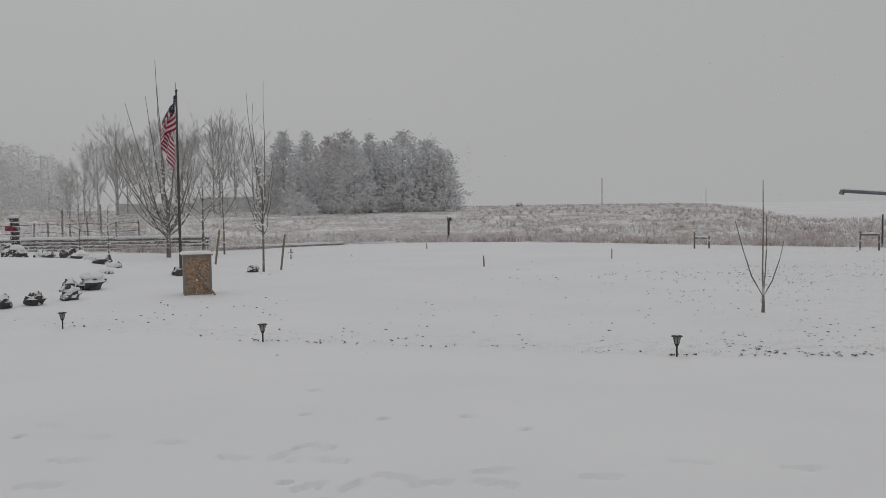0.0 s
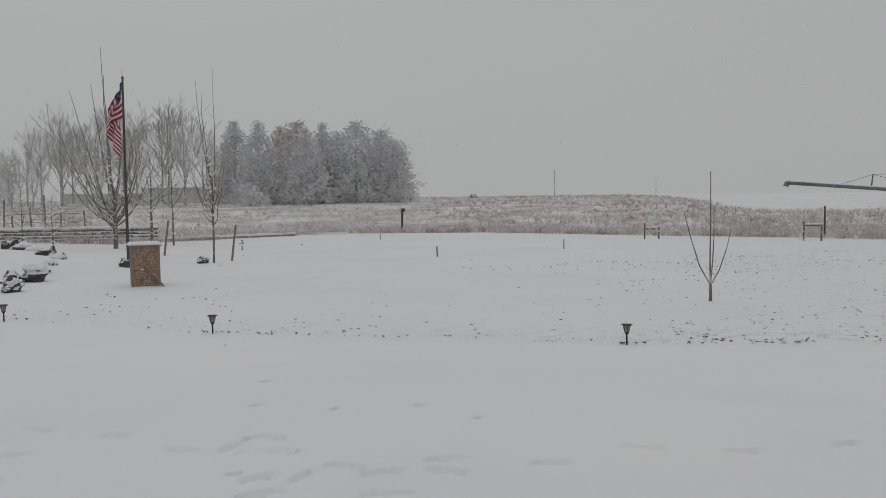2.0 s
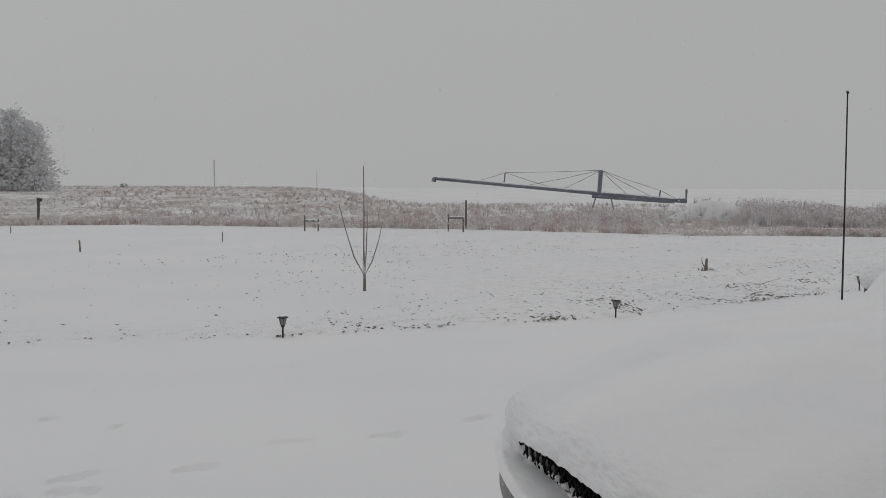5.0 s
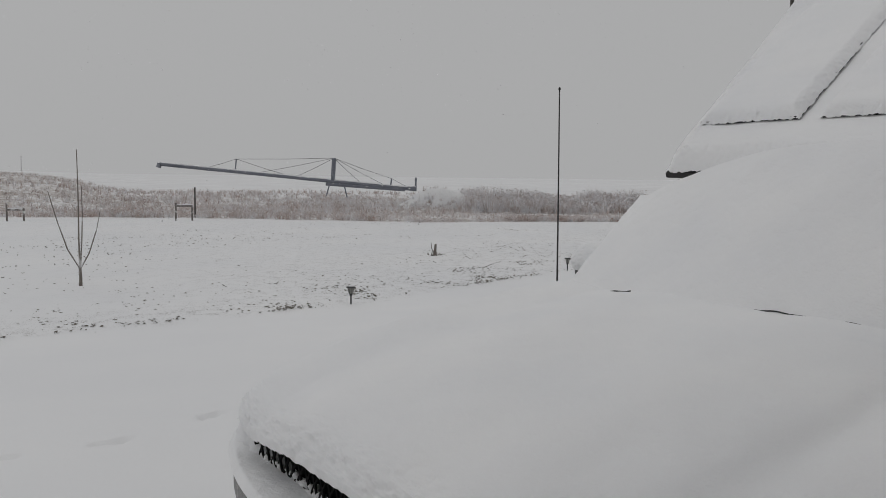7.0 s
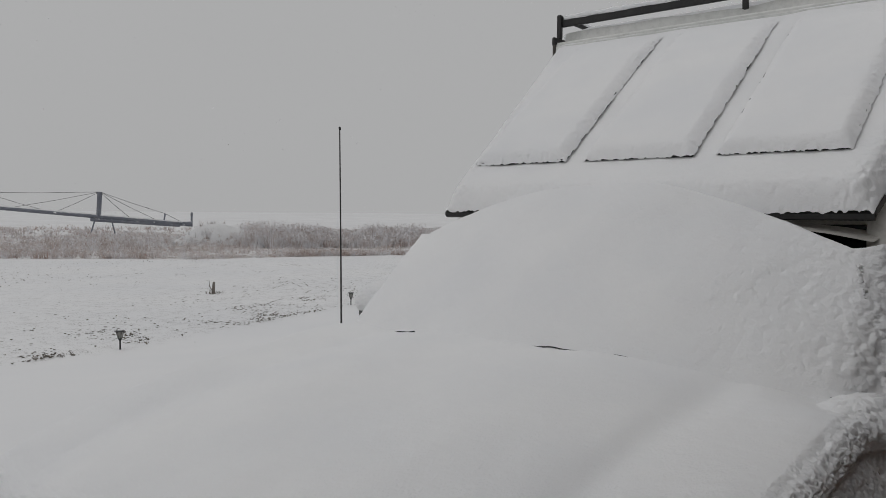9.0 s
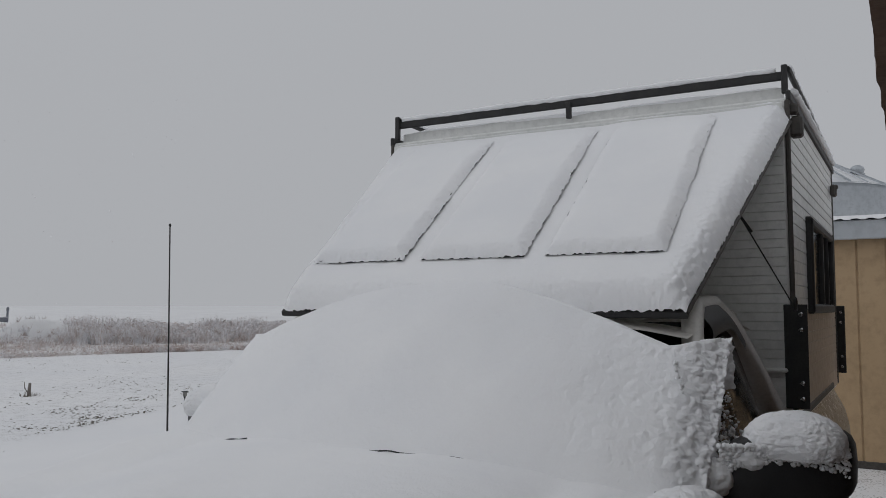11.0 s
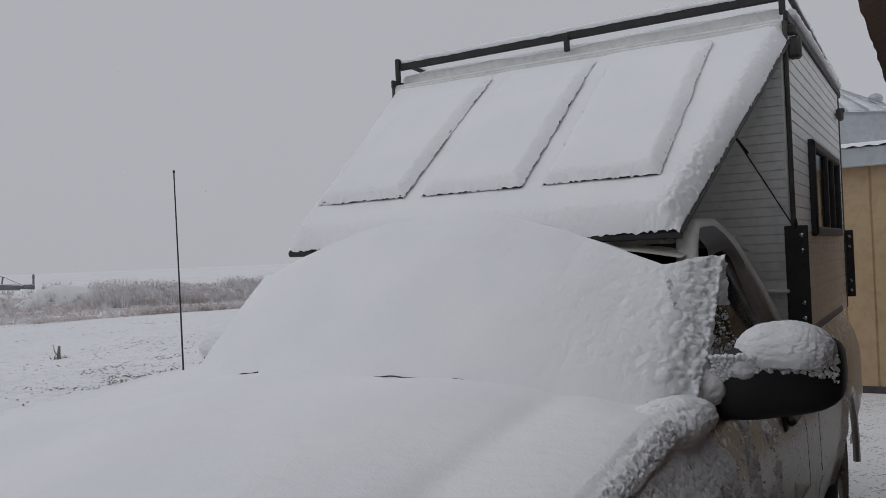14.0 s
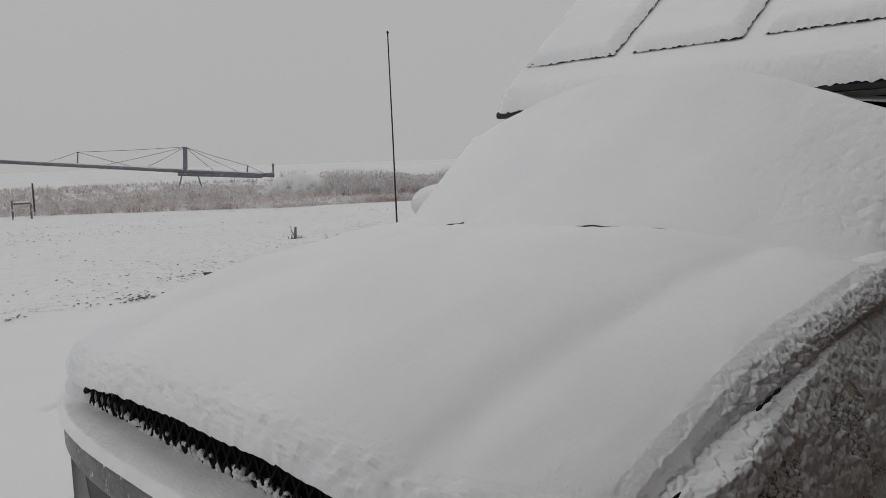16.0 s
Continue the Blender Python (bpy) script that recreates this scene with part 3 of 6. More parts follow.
part("valance", moved(Shape().box((0.95, MID, 1.02), (0.1, 1.8, 0.28), 0.04), TO), M_BLACK, truck)

# antenna
part("antenna", moved(Shape().tube([(2.262, 2.335, 1.95), (2.262, 2.335, 2.06), (2.26, 2.337, 2.4), (2.257, 2.341, 2.82)], [0.0055, 0.0036, 0.003, 0.0025], 8).blob((2.257, 2.341, 2.826), (0.005, 0.005, 0.007)), TO), M_BLACK_METAL, truck, "thin black whip antenna", True)

# mirrors
for sign in (-1, 1):
    c = Vector((2.60, MID + sign * (1.165 if sign < 0 else 1.07), 2.05))
    sh = Shape()
    for j in range(13):
        b = -math.pi / 2 + math.pi * j / 12
        for i in range(24):
            a = 2 * math.pi * i / 24
            e = lambda t: math.copysign(abs(t) ** 0.55, t)
            o = sign * e(math.sin(a)) * e(math.cos(b))
            sh.v.append(tuple(c + Vector((0.085 * e(math.cos(a)) * e(math.cos(b)) + 0.07 * o, 0.175 * sign * o, 0.112 * e(math.sin(b)) + 0.02 * o)) - TO))
    sh.f = [(j * 24 + i, j * 24 + (i + 1) % 24, (j + 1) * 24 + (i + 1) % 24, (j + 1) * 24 + i) for j in range(12) for i in range(24)]
    sh.tube([Vector((2.53, MID + sign * 0.93, 1.97)) - TO, Vector((2.58, MID + sign * 1.08, 1.98)) - TO], [0.06, 0.05], 8)
    part("wing_mirror", sh, M_BLACK, truck, "black wing mirror housing", True)

# wheels
for x in (1.62, 5.35):
    for sign in (-1, 1):
        wheel = new("wheel")
        wheel.parent = truck
        wheel.location = Vector((x, MID + sign * 0.92, 1.08)) - TO
        wheel.rotation_euler = (radians(-90 * sign), 0, 0)
        part("tyre", Shape().lathe((0, 0, 0), [(0.22, -0.12), (0.33, -0.13), (0.375, -0.10), (0.385, 0), (0.375, 0.10), (0.33, 0.13), (0.22, 0.12)], 36), M_RUBBER, wheel, smooth=True)
        part("rim", Shape().lathe((0, 0, 0), [(0.01, 0.06), (0.06, 0.07), (0.08, 0.04), (0.19, 0.03), (0.215, 0.11), (0.225, 0.12)], 24), M_CHROME, wheel, smooth=True)


# ---- snow lying on the truck ----
def cauliflower(p, f):
    """Rounded knobs with creases between them, at three sizes."""
    v = Vector(p) * f * 0.9
    v += 0.35 * noise.noise_vector(v * 0.8)
    h = 0.0
    for weight, size in ((0.56, 1.0), (0.28, 2.1), (0.11, 4.6)):
        d = noise.voronoi(v * size + Vector((size * 3, 1, 5)))[0][0]
        h += weight * (1 - min(d, 1.0) ** 2)
    return 0.75 * (h - 0.35)


NARROW = 0.025
EDGE_Q = [(0, 0.97), (0.2, 1.008), (0.4, 1.022), (0.55, 1.015), (0.7, 0.995), (0.85, 0.96), (1, 0.91)]
EDGE_Z = [(0, -0.122), (0.2, -0.086), (0.4, -0.054), (0.55, -0.032), (0.7, -0.014), (0.85, -0.003), (1, 0.0)]


def hood_snow():
    s = Shape()

    def at(u, w):
        near = max(0.0, 1 - w / 0.3)
        if near > 0:
            q, drop = -lerp_table(EDGE_Q, 1 - near) + NARROW * step(0.0, 0.5, near) * (1 - step(0.0, 0.55, u)), lerp_table(EDGE_Z, 1 - near)
        else:
            q, drop = -0.91 + 1.96 * (w - 0.3) / 0.7, 0.0
            q *= 1 - 0.038 * step(0.80, 1.0, u) * step(0.0, 0.5, q)
        y = MID + q
        nose = 0.13 * abs(q) ** 5
        x = 0.804 + 1.496 * u
        z = hood_z(x, MID - min(-q, 0.91) if q < 0 else y) + drop - 0.6 * max(0.0, q - 1.02) - 0.045 * step(1.95, 2.3, x) * step(0.55, 0.95, -q)
        x += nose * (1 - u) ** 3
        face = step(0.0, 0.75, near)
        side = max(step(0.0, 0.6, near), 0.5 * step(0.89, 1.02, q))
        lip = 1 - step(0.0, 0.085, u)
        rough = max(side * 0.036, lip * 0.034)
        k = 0.010 * fbm(x, y, 3.0) + 0.0016 * fbm(x, y, 22.0) + (rough * (cauliflower((x, y, z), 52.0) - 0.2) if rough > 0.001 else 0.0)
        if u == 0:
            z -= 0.02
        k_out = side * k * (1.0 if q < 0 else 0.8)
        return Vector((x - lip * 0.6 * k, y + math.copysign(k_out, q), z + k * (1 - 0.6 * face)))

    s.grid(lambda u, w: at(u ** 1.25, 0.3 * w / 0.4 if w < 0.4 else 0.3 + 0.7 * (w - 0.4) / 0.6), 600, 270)
    return s


thing("hood_snow", "thick smooth blanket of snow over the truck hood", "snow", shape=hood_snow(), mat=M_SNOW, smooth=True)


def shield_snow():
    s = Shape()

    def at(u, w):
        qq = (2 * w - 1) * 1.07
        q = min(max(qq, -1.0), 1.0)
        ex = abs(qq) - abs(q)
        y = MID + q * 0.985 - math.copysign(0.25 * ex, q)
        top = max(2.605 - 0.29 * q * q, 2.40) - 0.08 * step(0.93, 1.0, q) + 0.012 * step(0.86, 0.95, -q) - 0.022 * step(0.05, 0.6, -q) * (1 - step(0.7, 1.0, -q))
        z = 2.0 + (top - 2.0) * min(u / 0.8, 1.0)
        x = 2.115 + 1.085 * (z - 2.055) + 0.2 * q * q + (1.9 - 1.8 * step(0.3, 0.6, u)) * ex
        if u > 0.8:
            t = (u - 0.8) / 0.2
            x += 0.22 * math.sin(t * math.pi / 2) * (1 - 0.9 * step(0.75, 0.95, abs(q)))
            z -= (0.06 + 0.10 * step(0.6, 0.9, abs(q))) * (1 - math.cos(t * math.pi / 2))
        edge = step(0.86, 1.0, abs(q))
        x += 0.07 * edge ** 2
        crust = step(-0.25, -0.9, q) * step(0.08, 0.2, u)
        k = 0.012 * fbm(y, z, 3.0) + 0.0016 * fbm(y, z, 26.0) + (0.014 * crust + 0.034 * edge) * (cauliflower((x, y, z), 34.0) - 0.2)
        return Vector((x - 0.8 * k, y + math.copysign(1.1 * k * edge, q), z + 0.5 * k))

    s.grid(lambda u, w: at(u, w ** 1.5), 190, 360)
    return s


thing("windshield_snow", "snow plastered over the truck windshield", "snow", shape=shield_snow(), mat=M_SNOW, smooth=True)


def bumper_snow():
    s = Shape()

    def at(u, w):
        y = MID - 0.95 + 1.90 * u
        q = (y - MID) / 1.04
        bow = 0.185 * abs(q) ** 3.2
        x = 0.885 + bow - 0.158 * w
        low = 1.650 - 0.010 * (1 - abs(q)) - 0.012 * step(0.2, -0.9, q)
        z = low - 0.004 * w ** 1.6 - 0.022 * step(0.88, 1.0, w)
        if abs(q) > 0.66:
            z += 0.06 * step(0.66, 0.8, abs(q)) * (1 - w)
        k = 0.006 * fbm(x, y, 7.0) + 0.012 * (0.4 + 0.6 * step(0.6, 1.0, w)) * (cauliflower((x, y, z), 24.0) - 0.2)
        return Vector((x - 0.6 * k * w, y, z + k))

    return s.grid(at, 300, 40)


thing("bumper_snow", "snow ledge packed against grille and bumper", "snow", shape=bumper_snow(), mat=M_SNOW, smooth=True)


def clods(count, place, size, name, label):
    """Small clots of wet snow, for a crust."""
    s, rng = Shape(), random.Random(5)
    for k in range(count):
        p = place(rng)
        if p is None:
            continue
        r = size * (0.35 + 1.15 * rng.random() ** 2.2)
        s.blob(p, (r * rng.uniform(0.8, 1.3), r, r * rng.uniform(0.7, 1.1)), k % 97, 0.4, 7, 5)
    return thing(name, label, "snow", shape=s, mat=M_CRUST, smooth=True, kind="stuff")


def crust_sheet(name, label, place, cover, knob, nu, nv, f=30.0):
    """Wet snow stuck on a body panel: place(u, w) gives point and normal, cover its share of snow."""
    s = Shape()

    def at(u, w):
        p, n = place(u, w)
        c = cover(p)
        k = knob * cauliflower(p, f) * 2.2
        return p + n * (c * (0.30 * knob + k) - 0.012 * (1 - c))

    s.grid(at, nu, nv)
    return thing(name, label, "snow", shape=s, mat=M_CRUST, smooth=True, kind="stuff")


def flank_place(u, w):
    """The near fender from the wheel up, with a shoulder that runs in under the hood edge."""
    x = 1.0 + 1.34 * u
    top = hood_z(x, MID - 0.93) - 0.078
    t = max(0.0, (w - 0.84) / 0.16)
    z = 1.26 + (top - 1.26) * min(w / 0.84, 1.0) + 0.008 * t
    h = side_y(z) - 0.22 * max(0.0, 1 - (x - 0.86) / 0.36) ** 2.2
    h = h + (0.955 - h) * t * t * (3 - 2 * t) if t else h
    return Vector((x, MID - h, z)), Vector((0, -0.9 + 0.7 * t, 0.43 + 0.5 * t)).normalized()


def flank_cover(p):
    """Snow lies on the shoulder under the hood edge and in a bow along the wheel bulge."""
    seam = hood_z(p.x, MID - 0.93) - 0.075 - p.z
    shoulder = 1 - step(0.035, 0.075, seam - 0.02 * noise.noise(p * 9))
    r = math.hypot(p.x - 1.24, p.z - 1.55)
    bow = math.exp(-((r - 0.315) / 0.06) ** 2) * step(0.98, 1.08, p.x) * (1 - step(1.6, 1.72, p.x))
    low = 0.75 * step(1.70, 1.60, p.z)
    patch = 0.85 * step(-0.2, 0.2, noise.noise(p * 5.5 + Vector((2, 8, 1))))
    rear = 0.72 * step(1.5, 1.7, p.x) * step(1.58, 1.75, p.z) * (1 - step(2.15, 2.3, p.x))
    c = max(shoulder, bow, low, patch, rear, 0.10)
    c = step(0.38, 0.62, c + 0.30 * noise.noise(p * 16) + 0.20 * noise.noise(p * 44))
    return c * step(0.455, 0.47, math.hypot(p.x - 1.62, p.z - 1.10))


crust_sheet("fender_crust", "wet snow crusted on the truck fender", flank_place, flank_cover, 0.0115, 640, 320, 54.0)
for x0, x1 in ((0.94, 1.045), (1.285, 1.375)):
    part("hood_seam", moved(Shape().tube([(x, MID - 1.035, hood_z(x, MID - 0.93) - 0.052) for x in np.linspace(x0, x1, 10)], [0.0025 + 0.0015 * math.sin(j * 1.9) for j in range(10)], 6), TO), M_MESH, truck, "dark gap between hood and fender")


def door_place(u, w):
    x, z = 2.30 + 0.95 * u, 1.25 + 0.75 * w
    return Vector((x, MID - side_y(z), z)), Vector((0, -0.95, 0.3))


crust_sheet("door_crust", "thin patches of snow stuck to the truck door", door_place, lambda p: step(0.06, 0.34, noise.noise(p * 5.0 + Vector((3, 1, 2))) + 0.3 * noise.noise(p * 22)), 0.007, 240, 190, 60.0)


def on_flank(rng):
    p, n = flank_place(0.02 + 0.95 * rng.random(), 0.9 - 0.78 * rng.random())
    if math.hypot(p.x - 1.62, p.z - 1.10) < 0.46 or noise.noise(p * 7) < 0.5 * rng.random() - 0.3:
        return None
    return p


clods(22000, on_flank, 0.0048, "fender_snow_specks", "specks of snow on the truck fender")
clods(420, lambda r: (0.868 + 0.01 * r.random(), GRILLE_MID + r.uniform(-0.59, 0.59), 1.640 + 0.022 * r.random() ** 2), 0.008, "grille_snow_clots", "clots of snow caught in the grille mesh")


def on_door(rng):
    p, n = door_place(rng.random() * 0.8, rng.random())
    return None if noise.noise(p * 5.0 + Vector((3, 1, 2))) < 0.25 * rng.random() - 0.05 else p


clods(3200, on_door, 0.0048, "door_snow_specks", "specks of snow on the truck door")
clods(800, lambda r: (lambda u, w: (2.50 + 0.62 * u * u, MID - 0.958 + 0.3 * 0.3 * w, 2.05 + 0.30 * w))(r.random(), r.random() ** 1.5), 0.0055, "window_snow_clots", "specks of snow on the side window")

def puff(s, c, r, low, f, lump, nu=56, nv=26):
    """A rounded heap of wet snow with a knobbly skin, cut off below."""
    c, k = Vector(c), len(s.v)
    for j in range(nv + 1):
        b = -low + (math.pi / 2 + low) * j / nv
        for i in range(nu):
            a = 2 * math.pi * i / nu
            e = lambda t: math.copysign(abs(t) ** 0.75, t)
            d = Vector((e(math.cos(a)) * math.cos(b), e(math.sin(a)) * math.cos(b), math.sin(b)))
            p = c + Vector((d.x * r[0], d.y * r[1], d.z * r[2]))
            p += d * (lump * (0.5 + 0.8 * math.cos(b)) * (cauliflower(p, f) - 0.2) + 0.005 * fbm(p.x + p.z, p.y, 7.0))
            s.v.append(tuple(p))
    s.f += [(k + j * nu + i, k + j * nu + (i + 1) % nu, k + (j + 1) * nu + (i + 1) % nu, k + (j + 1) * nu + i) for j in range(nv) for i in range(nu)]
    return s


for sign in (-1, 1):
    packed = puff(Shape(), (0.92, MID + sign * 0.81, 1.645), (0.065, 0.135, 0.10), 1.3, 40.0, 0.022, 90, 44)
    thing("headlight_snow", "clotted snow packed over the truck headlight", "snow", shape=packed, mat=M_SNOW, smooth=True)

corner_heap = puff(Shape(), (2.22, MID - 0.945, 1.975), (0.24, 0.10, 0.062), 1.1, 44.0, 0.026, 150, 60)
thing("cowl_corner_snow", "lump of snow in the corner of hood and windshield", "snow", shape=corner_heap, mat=M_SNOW, smooth=True)

for sign, out, top, size in ((-1, 1.185, 2.145, 0.93), (1, 1.02, 2.12, 1.04)):
    heap_snow = puff(Shape(), (2.575, MID + sign * out, top - 0.012), (0.103 * size, 0.148 * size, 0.086), 0.5, 60.0, 0.012, 190, 90)
    puff(heap_snow, (2.515, MID + sign * (out - 0.125), top - 0.055), (0.045, 0.065, 0.042), 1.0, 60.0, 0.018, 70, 36)
    puff(heap_snow, (2.475, MID + sign * 0.985, 2.03), (0.05, 0.05, 0.055), 1.0, 60.0, 0.018, 60, 30)
    thing("mirror_snow", "rounded cap of snow on the wing mirror", "snow", shape=heap_snow, mat=M_CRUST, smooth=True)
clods(1500, lambda r: (lambda a, b: (2.505 + 0.06 * a * -1 + 0.01 * b, MID - 1.165 + 0.16 * a, 2.125 - (0.045 + 0.035 * a * a) * b * b - 0.012 * noise.noise(Vector((a * 9, 0, 0)))))(r.uniform(-1, 1), r.random() ** 1.2), 0.006, "mirror_snow_clots", "crumbs of snow on the black mirror")



# ---- camper ----
camper = thing("truck_camper", "low truck camper with white and tan siding and a sloped front", "camper", (5.2, 1.44, 2.0))
CO = Vector((5.2, 1.44, 2.0))
SL = 0.646


def slope_z(x):
    """Top of the boards of the sloped front, without its snow."""
    return 2.635 + SL * (x - 2.973)


def slope_edge(x, sign):
    k = (x - 2.78) / 1.37
    return (0.512 - 0.175 * k) if sign < 0 else (2.206 + 0.335 * k)


slab = Shape()
for top in (0, 1):
    for x in (2.775, 4.15):
        for sign in (-1, 1):
            slab.v.append(tuple(Vector((x, slope_edge(x, sign), slope_z(x) - (0.0 if top else 0.028))) - CO))
slab.f = [(0, 1, 3, 2), (4, 6, 7, 5), (0, 4, 5, 1), (2, 3, 7, 6), (0, 2, 6, 4), (1, 5, 7, 3)]
part("sloped_panel", slab, M_SIDING, camper, "raised front panel over the cab")
part("panel_edge", moved(Shape().tube([(2.772, slope_edge(2.78, -1) - 0.004, slope_z(2.775) - 0.018), (2.772, slope_edge(2.78, 1) + 0.004, slope_z(2.775) - 0.018)], 0.016, 6), CO), M_BLACK_METAL, camper, "black edge strip")
for sign in (-1, 1):
    part("panel_side_strip", moved(Shape().tube([(2.775, slope_edge(2.775, sign), slope_z(2.775) - 0.014), (4.15, slope_edge(4.15, sign), slope_z(4.15) - 0.014)], 0.010, 6), CO), M_TRIM, camper, "dark edge strip")

front = part("front_wall", moved(Shape().box((4.13, 1.44, 2.68), (0.05, 2.16, 1.5), 0.004), CO), M_SIDING, camper, "grey-white horizontal siding")
for k in range(35):
    z = 1.98 + 0.0425 * k
    s = Shape().grid(lambda u, w: Vector((4.104 - lerp_table([(0, 0), (0.25, 0.005), (0.5, 0.0045), (0.75, 0.0035), (1, 0.0)], w), 0.365 + 2.15 * u, z + 0.042 * lerp_table([(0, 0), (0.25, 0.02), (0.5, 0.4), (0.75, 0.93), (1, 1)], w))) - CO, 1, 4)
    part("slat", s, M_SIDING, front)
part("ledge", moved(Shape().box((4.09, 1.44, 2.225), (0.03, 2.14, 0.02), 0.006), CO), M_SIDING, front)
for sign, y in ((-1, 0.345), (1, 2.535)):
    side = part("side_wall", moved(Shape().box((5.30, y - sign * 0.02, 2.72), (2.36, 0.03, 1.52), 0.004), CO), M_SIDING, camper)
    for k in range(26):
        z = 1.98 + 0.058 * k
        mat = M_SIDING_TAN if z < 2.50 else M_SIDING
        if 2.49 < z + 0.03 < 2.97:
            spans = ((4.13, 4.74), (6.02, 6.46))
        else:
            spans = ((4.13, 6.46),)
        for a, b in spans:
            s = Shape().grid(lambda u, w: Vector((a + (b - a) * u, y + sign * 0.7 * lerp_table([(0, 0), (0.25, 0.006), (0.5, 0.0055), (0.75, 0.0045), (1, 0.0)], w), z + 0.0572 * lerp_table([(0, 0), (0.25, 0.02), (0.5, 0.4), (0.75, 0.93), (1, 1)], w))) - CO, 1, 4)
            part("slat", s, mat, side)
    for x in (4.118, 6.475):
        part("corner_trim", moved(Shape().box((x, y, 2.73), (0.022, 0.022, 1.5), 0.006), CO), M_TRIM, camper, "dark corner trim")
    win = part("window", moved(Shape().box((5.38, y + sign * 0.0, 2.735), (1.22, 0.03, 0.44), 0.01), CO), M_GLASS, camper, "sliding window in a black frame")
    fr = Shape()
    for cx, cz, sx, sz in ((5.38, 2.965, 1.32, 0.05), (5.38, 2.505, 1.32, 0.05), (4.745, 2.735, 0.05, 0.5), (6.015, 2.735, 0.05, 0.5), (5.30, 2.735, 0.06, 0.42), (5.62, 2.735, 0.04, 0.42)):
        fr.box((cx, y + sign * 0.012, cz), (sx, 0.05, sz), 0.01)
    part("frame", moved(fr, CO), M_BLACK_METAL, win)
    for x in (4.095, 6.49):
        br = part("jack_bracket", moved(Shape().box((x, y + sign * 0.012, 2.29), (0.012, 0.10, 0.47), 0.003).box((x + 0.05, y + sign * 0.032, 2.29), (0.11, 0.01, 0.47), 0.003), CO), M_BLACK_METAL, camper, "black steel jack bracket")
        for dz in (0.19, 0.12, -0.12, -0.19):
            part("bolt", moved(Shape().blob((x - 0.008, y + sign * 0.035, 2.29 + dz), (0.005, 0.011, 0.011)), CO), M_CHROME, br)
    part("roof_rail", moved(Shape().tube([(4.19, y, 3.645), (6.58, y, 3.580)], 0.014, 6).tube([(6.56, y, 3.585), (6.56, y, 3.49)], 0.012, 6).box((5.34, y + sign * 0.006, 3.50), (2.46, 0.022, 0.05), 0.006), CO), M_BLACK_METAL, camper, "black roof edge rail")
    part("strut", moved(Shape().tube([(3.42, slope_edge(3.42, sign) + sign * -0.02, slope_z(3.42) - 0.05), (3.96, y + sign * 0.02, 2.52)], 0.003, 6).tube([(3.42, slope_edge(3.42, sign) + sign * -0.02, slope_z(3.42) - 0.05), (3.50, slope_edge(3.5, sign), slope_z(3.42) - 0.11)], 0.006, 6).tube([(3.95 + 0.028 * math.cos(a), y + sign * 0.03, 2.525 + 0.028 * math.sin(a)) for a in np.linspace(0, 2 * math.pi, 12)], 0.006, 5), CO), M_BLACK_METAL, camper, "thin black stay rod")
    if sign < 0:
        part("marker_lamp", moved(Shape().box((4.19, y + sign * 0.03, 3.36), (0.07, 0.06, 0.10), 0.012).box((4.16, y + sign * 0.02, 3.44), (0.05, 0.05, 0.05), 0.01), CO), M_TRIM, camper, "small dark marker lamp")
    part("latch", moved(Shape().box((6.30, y + sign * 0.03, 3.32), (0.10, 0.04, 0.08), 0.012).box((6.30, y + sign * 0.045, 3.345), (0.05, 0.03, 0.03), 0.008), CO), M_TRIM, camper, "dark latch")
part("rear_wall", moved(Shape().box((6.46, 1.44, 2.7), (0.04, 2.16, 1.5), 0.006), CO), M_SIDING, camper)
part("roof", moved(Shape().box((5.31, 1.44, 3.475), (2.36, 2.2, 0.04), 0.01), CO), M_SIDING, camper)
rail = part("front_rail", moved(Shape().box((4.2, 1.45, 3.616), (0.022, 2.19, 0.042), 0.004), CO), M_BLACK_METAL, camper, "black flat rail across the roof front")
for y in (0.36, 1.447, 2.545):
    part("rail_post", moved(Shape().box((4.185, y, 3.595 if y != 1.447 else 3.575), (0.026, 0.028, 0.14 if y != 1.447 else 0.09), 0.004), CO), M_BLACK_METAL, rail)
part("roof_lip", Shape().grid(lambda u, w: Vector((4.215 + 0.02 * w, 0.37 + 2.16 * u, 3.465 + 0.10 * w + 0.02 * fbm(u * 4, w, 1.5))) - CO, 40, 4), M_SIDING, camper, "white flap below the rail", True)
part("wing", moved(Shape().box((5.0, 0.36, 2.0), (2.2, 0.05, 0.05), 0.01), CO), M_TRIM, camper)

# snow and solar panels on the slope
PANELS = ((2.174, 1.707), (1.619, 1.154), (1.067, 0.613))


def slope_snow():
    s = Shape()

    def at(u, w):
        x = 2.755 + 1.43 * u
        a, b = slope_edge(x, -1) - 0.006, slope_edge(x, 1) + 0.006
        y = a + (b - a) * w
        e = min(w, 1 - w) * (b - a)
        lift = 0.07 * (1 - (1 - min(e / 0.07, 1)) ** 2) * (1 - (1 - min((x - 2.755) / 0.07, 1)) ** 2)
        rim = 1 - min(e, x - 2.755, 0.12) / 0.12
        k = 0.006 * fbm(x, y, 4.0) + 0.050 * rim * (cauliflower((x, y, 1.6 * lift + SL * x), 44.0) - 0.2) * (1.0 if e < 0.12 else 0.6)
        return Vector((x - 0.4 * (lift + k), y, slope_z(x) + 0.004 + lift + k))

    return s.grid(at, 260, 340)


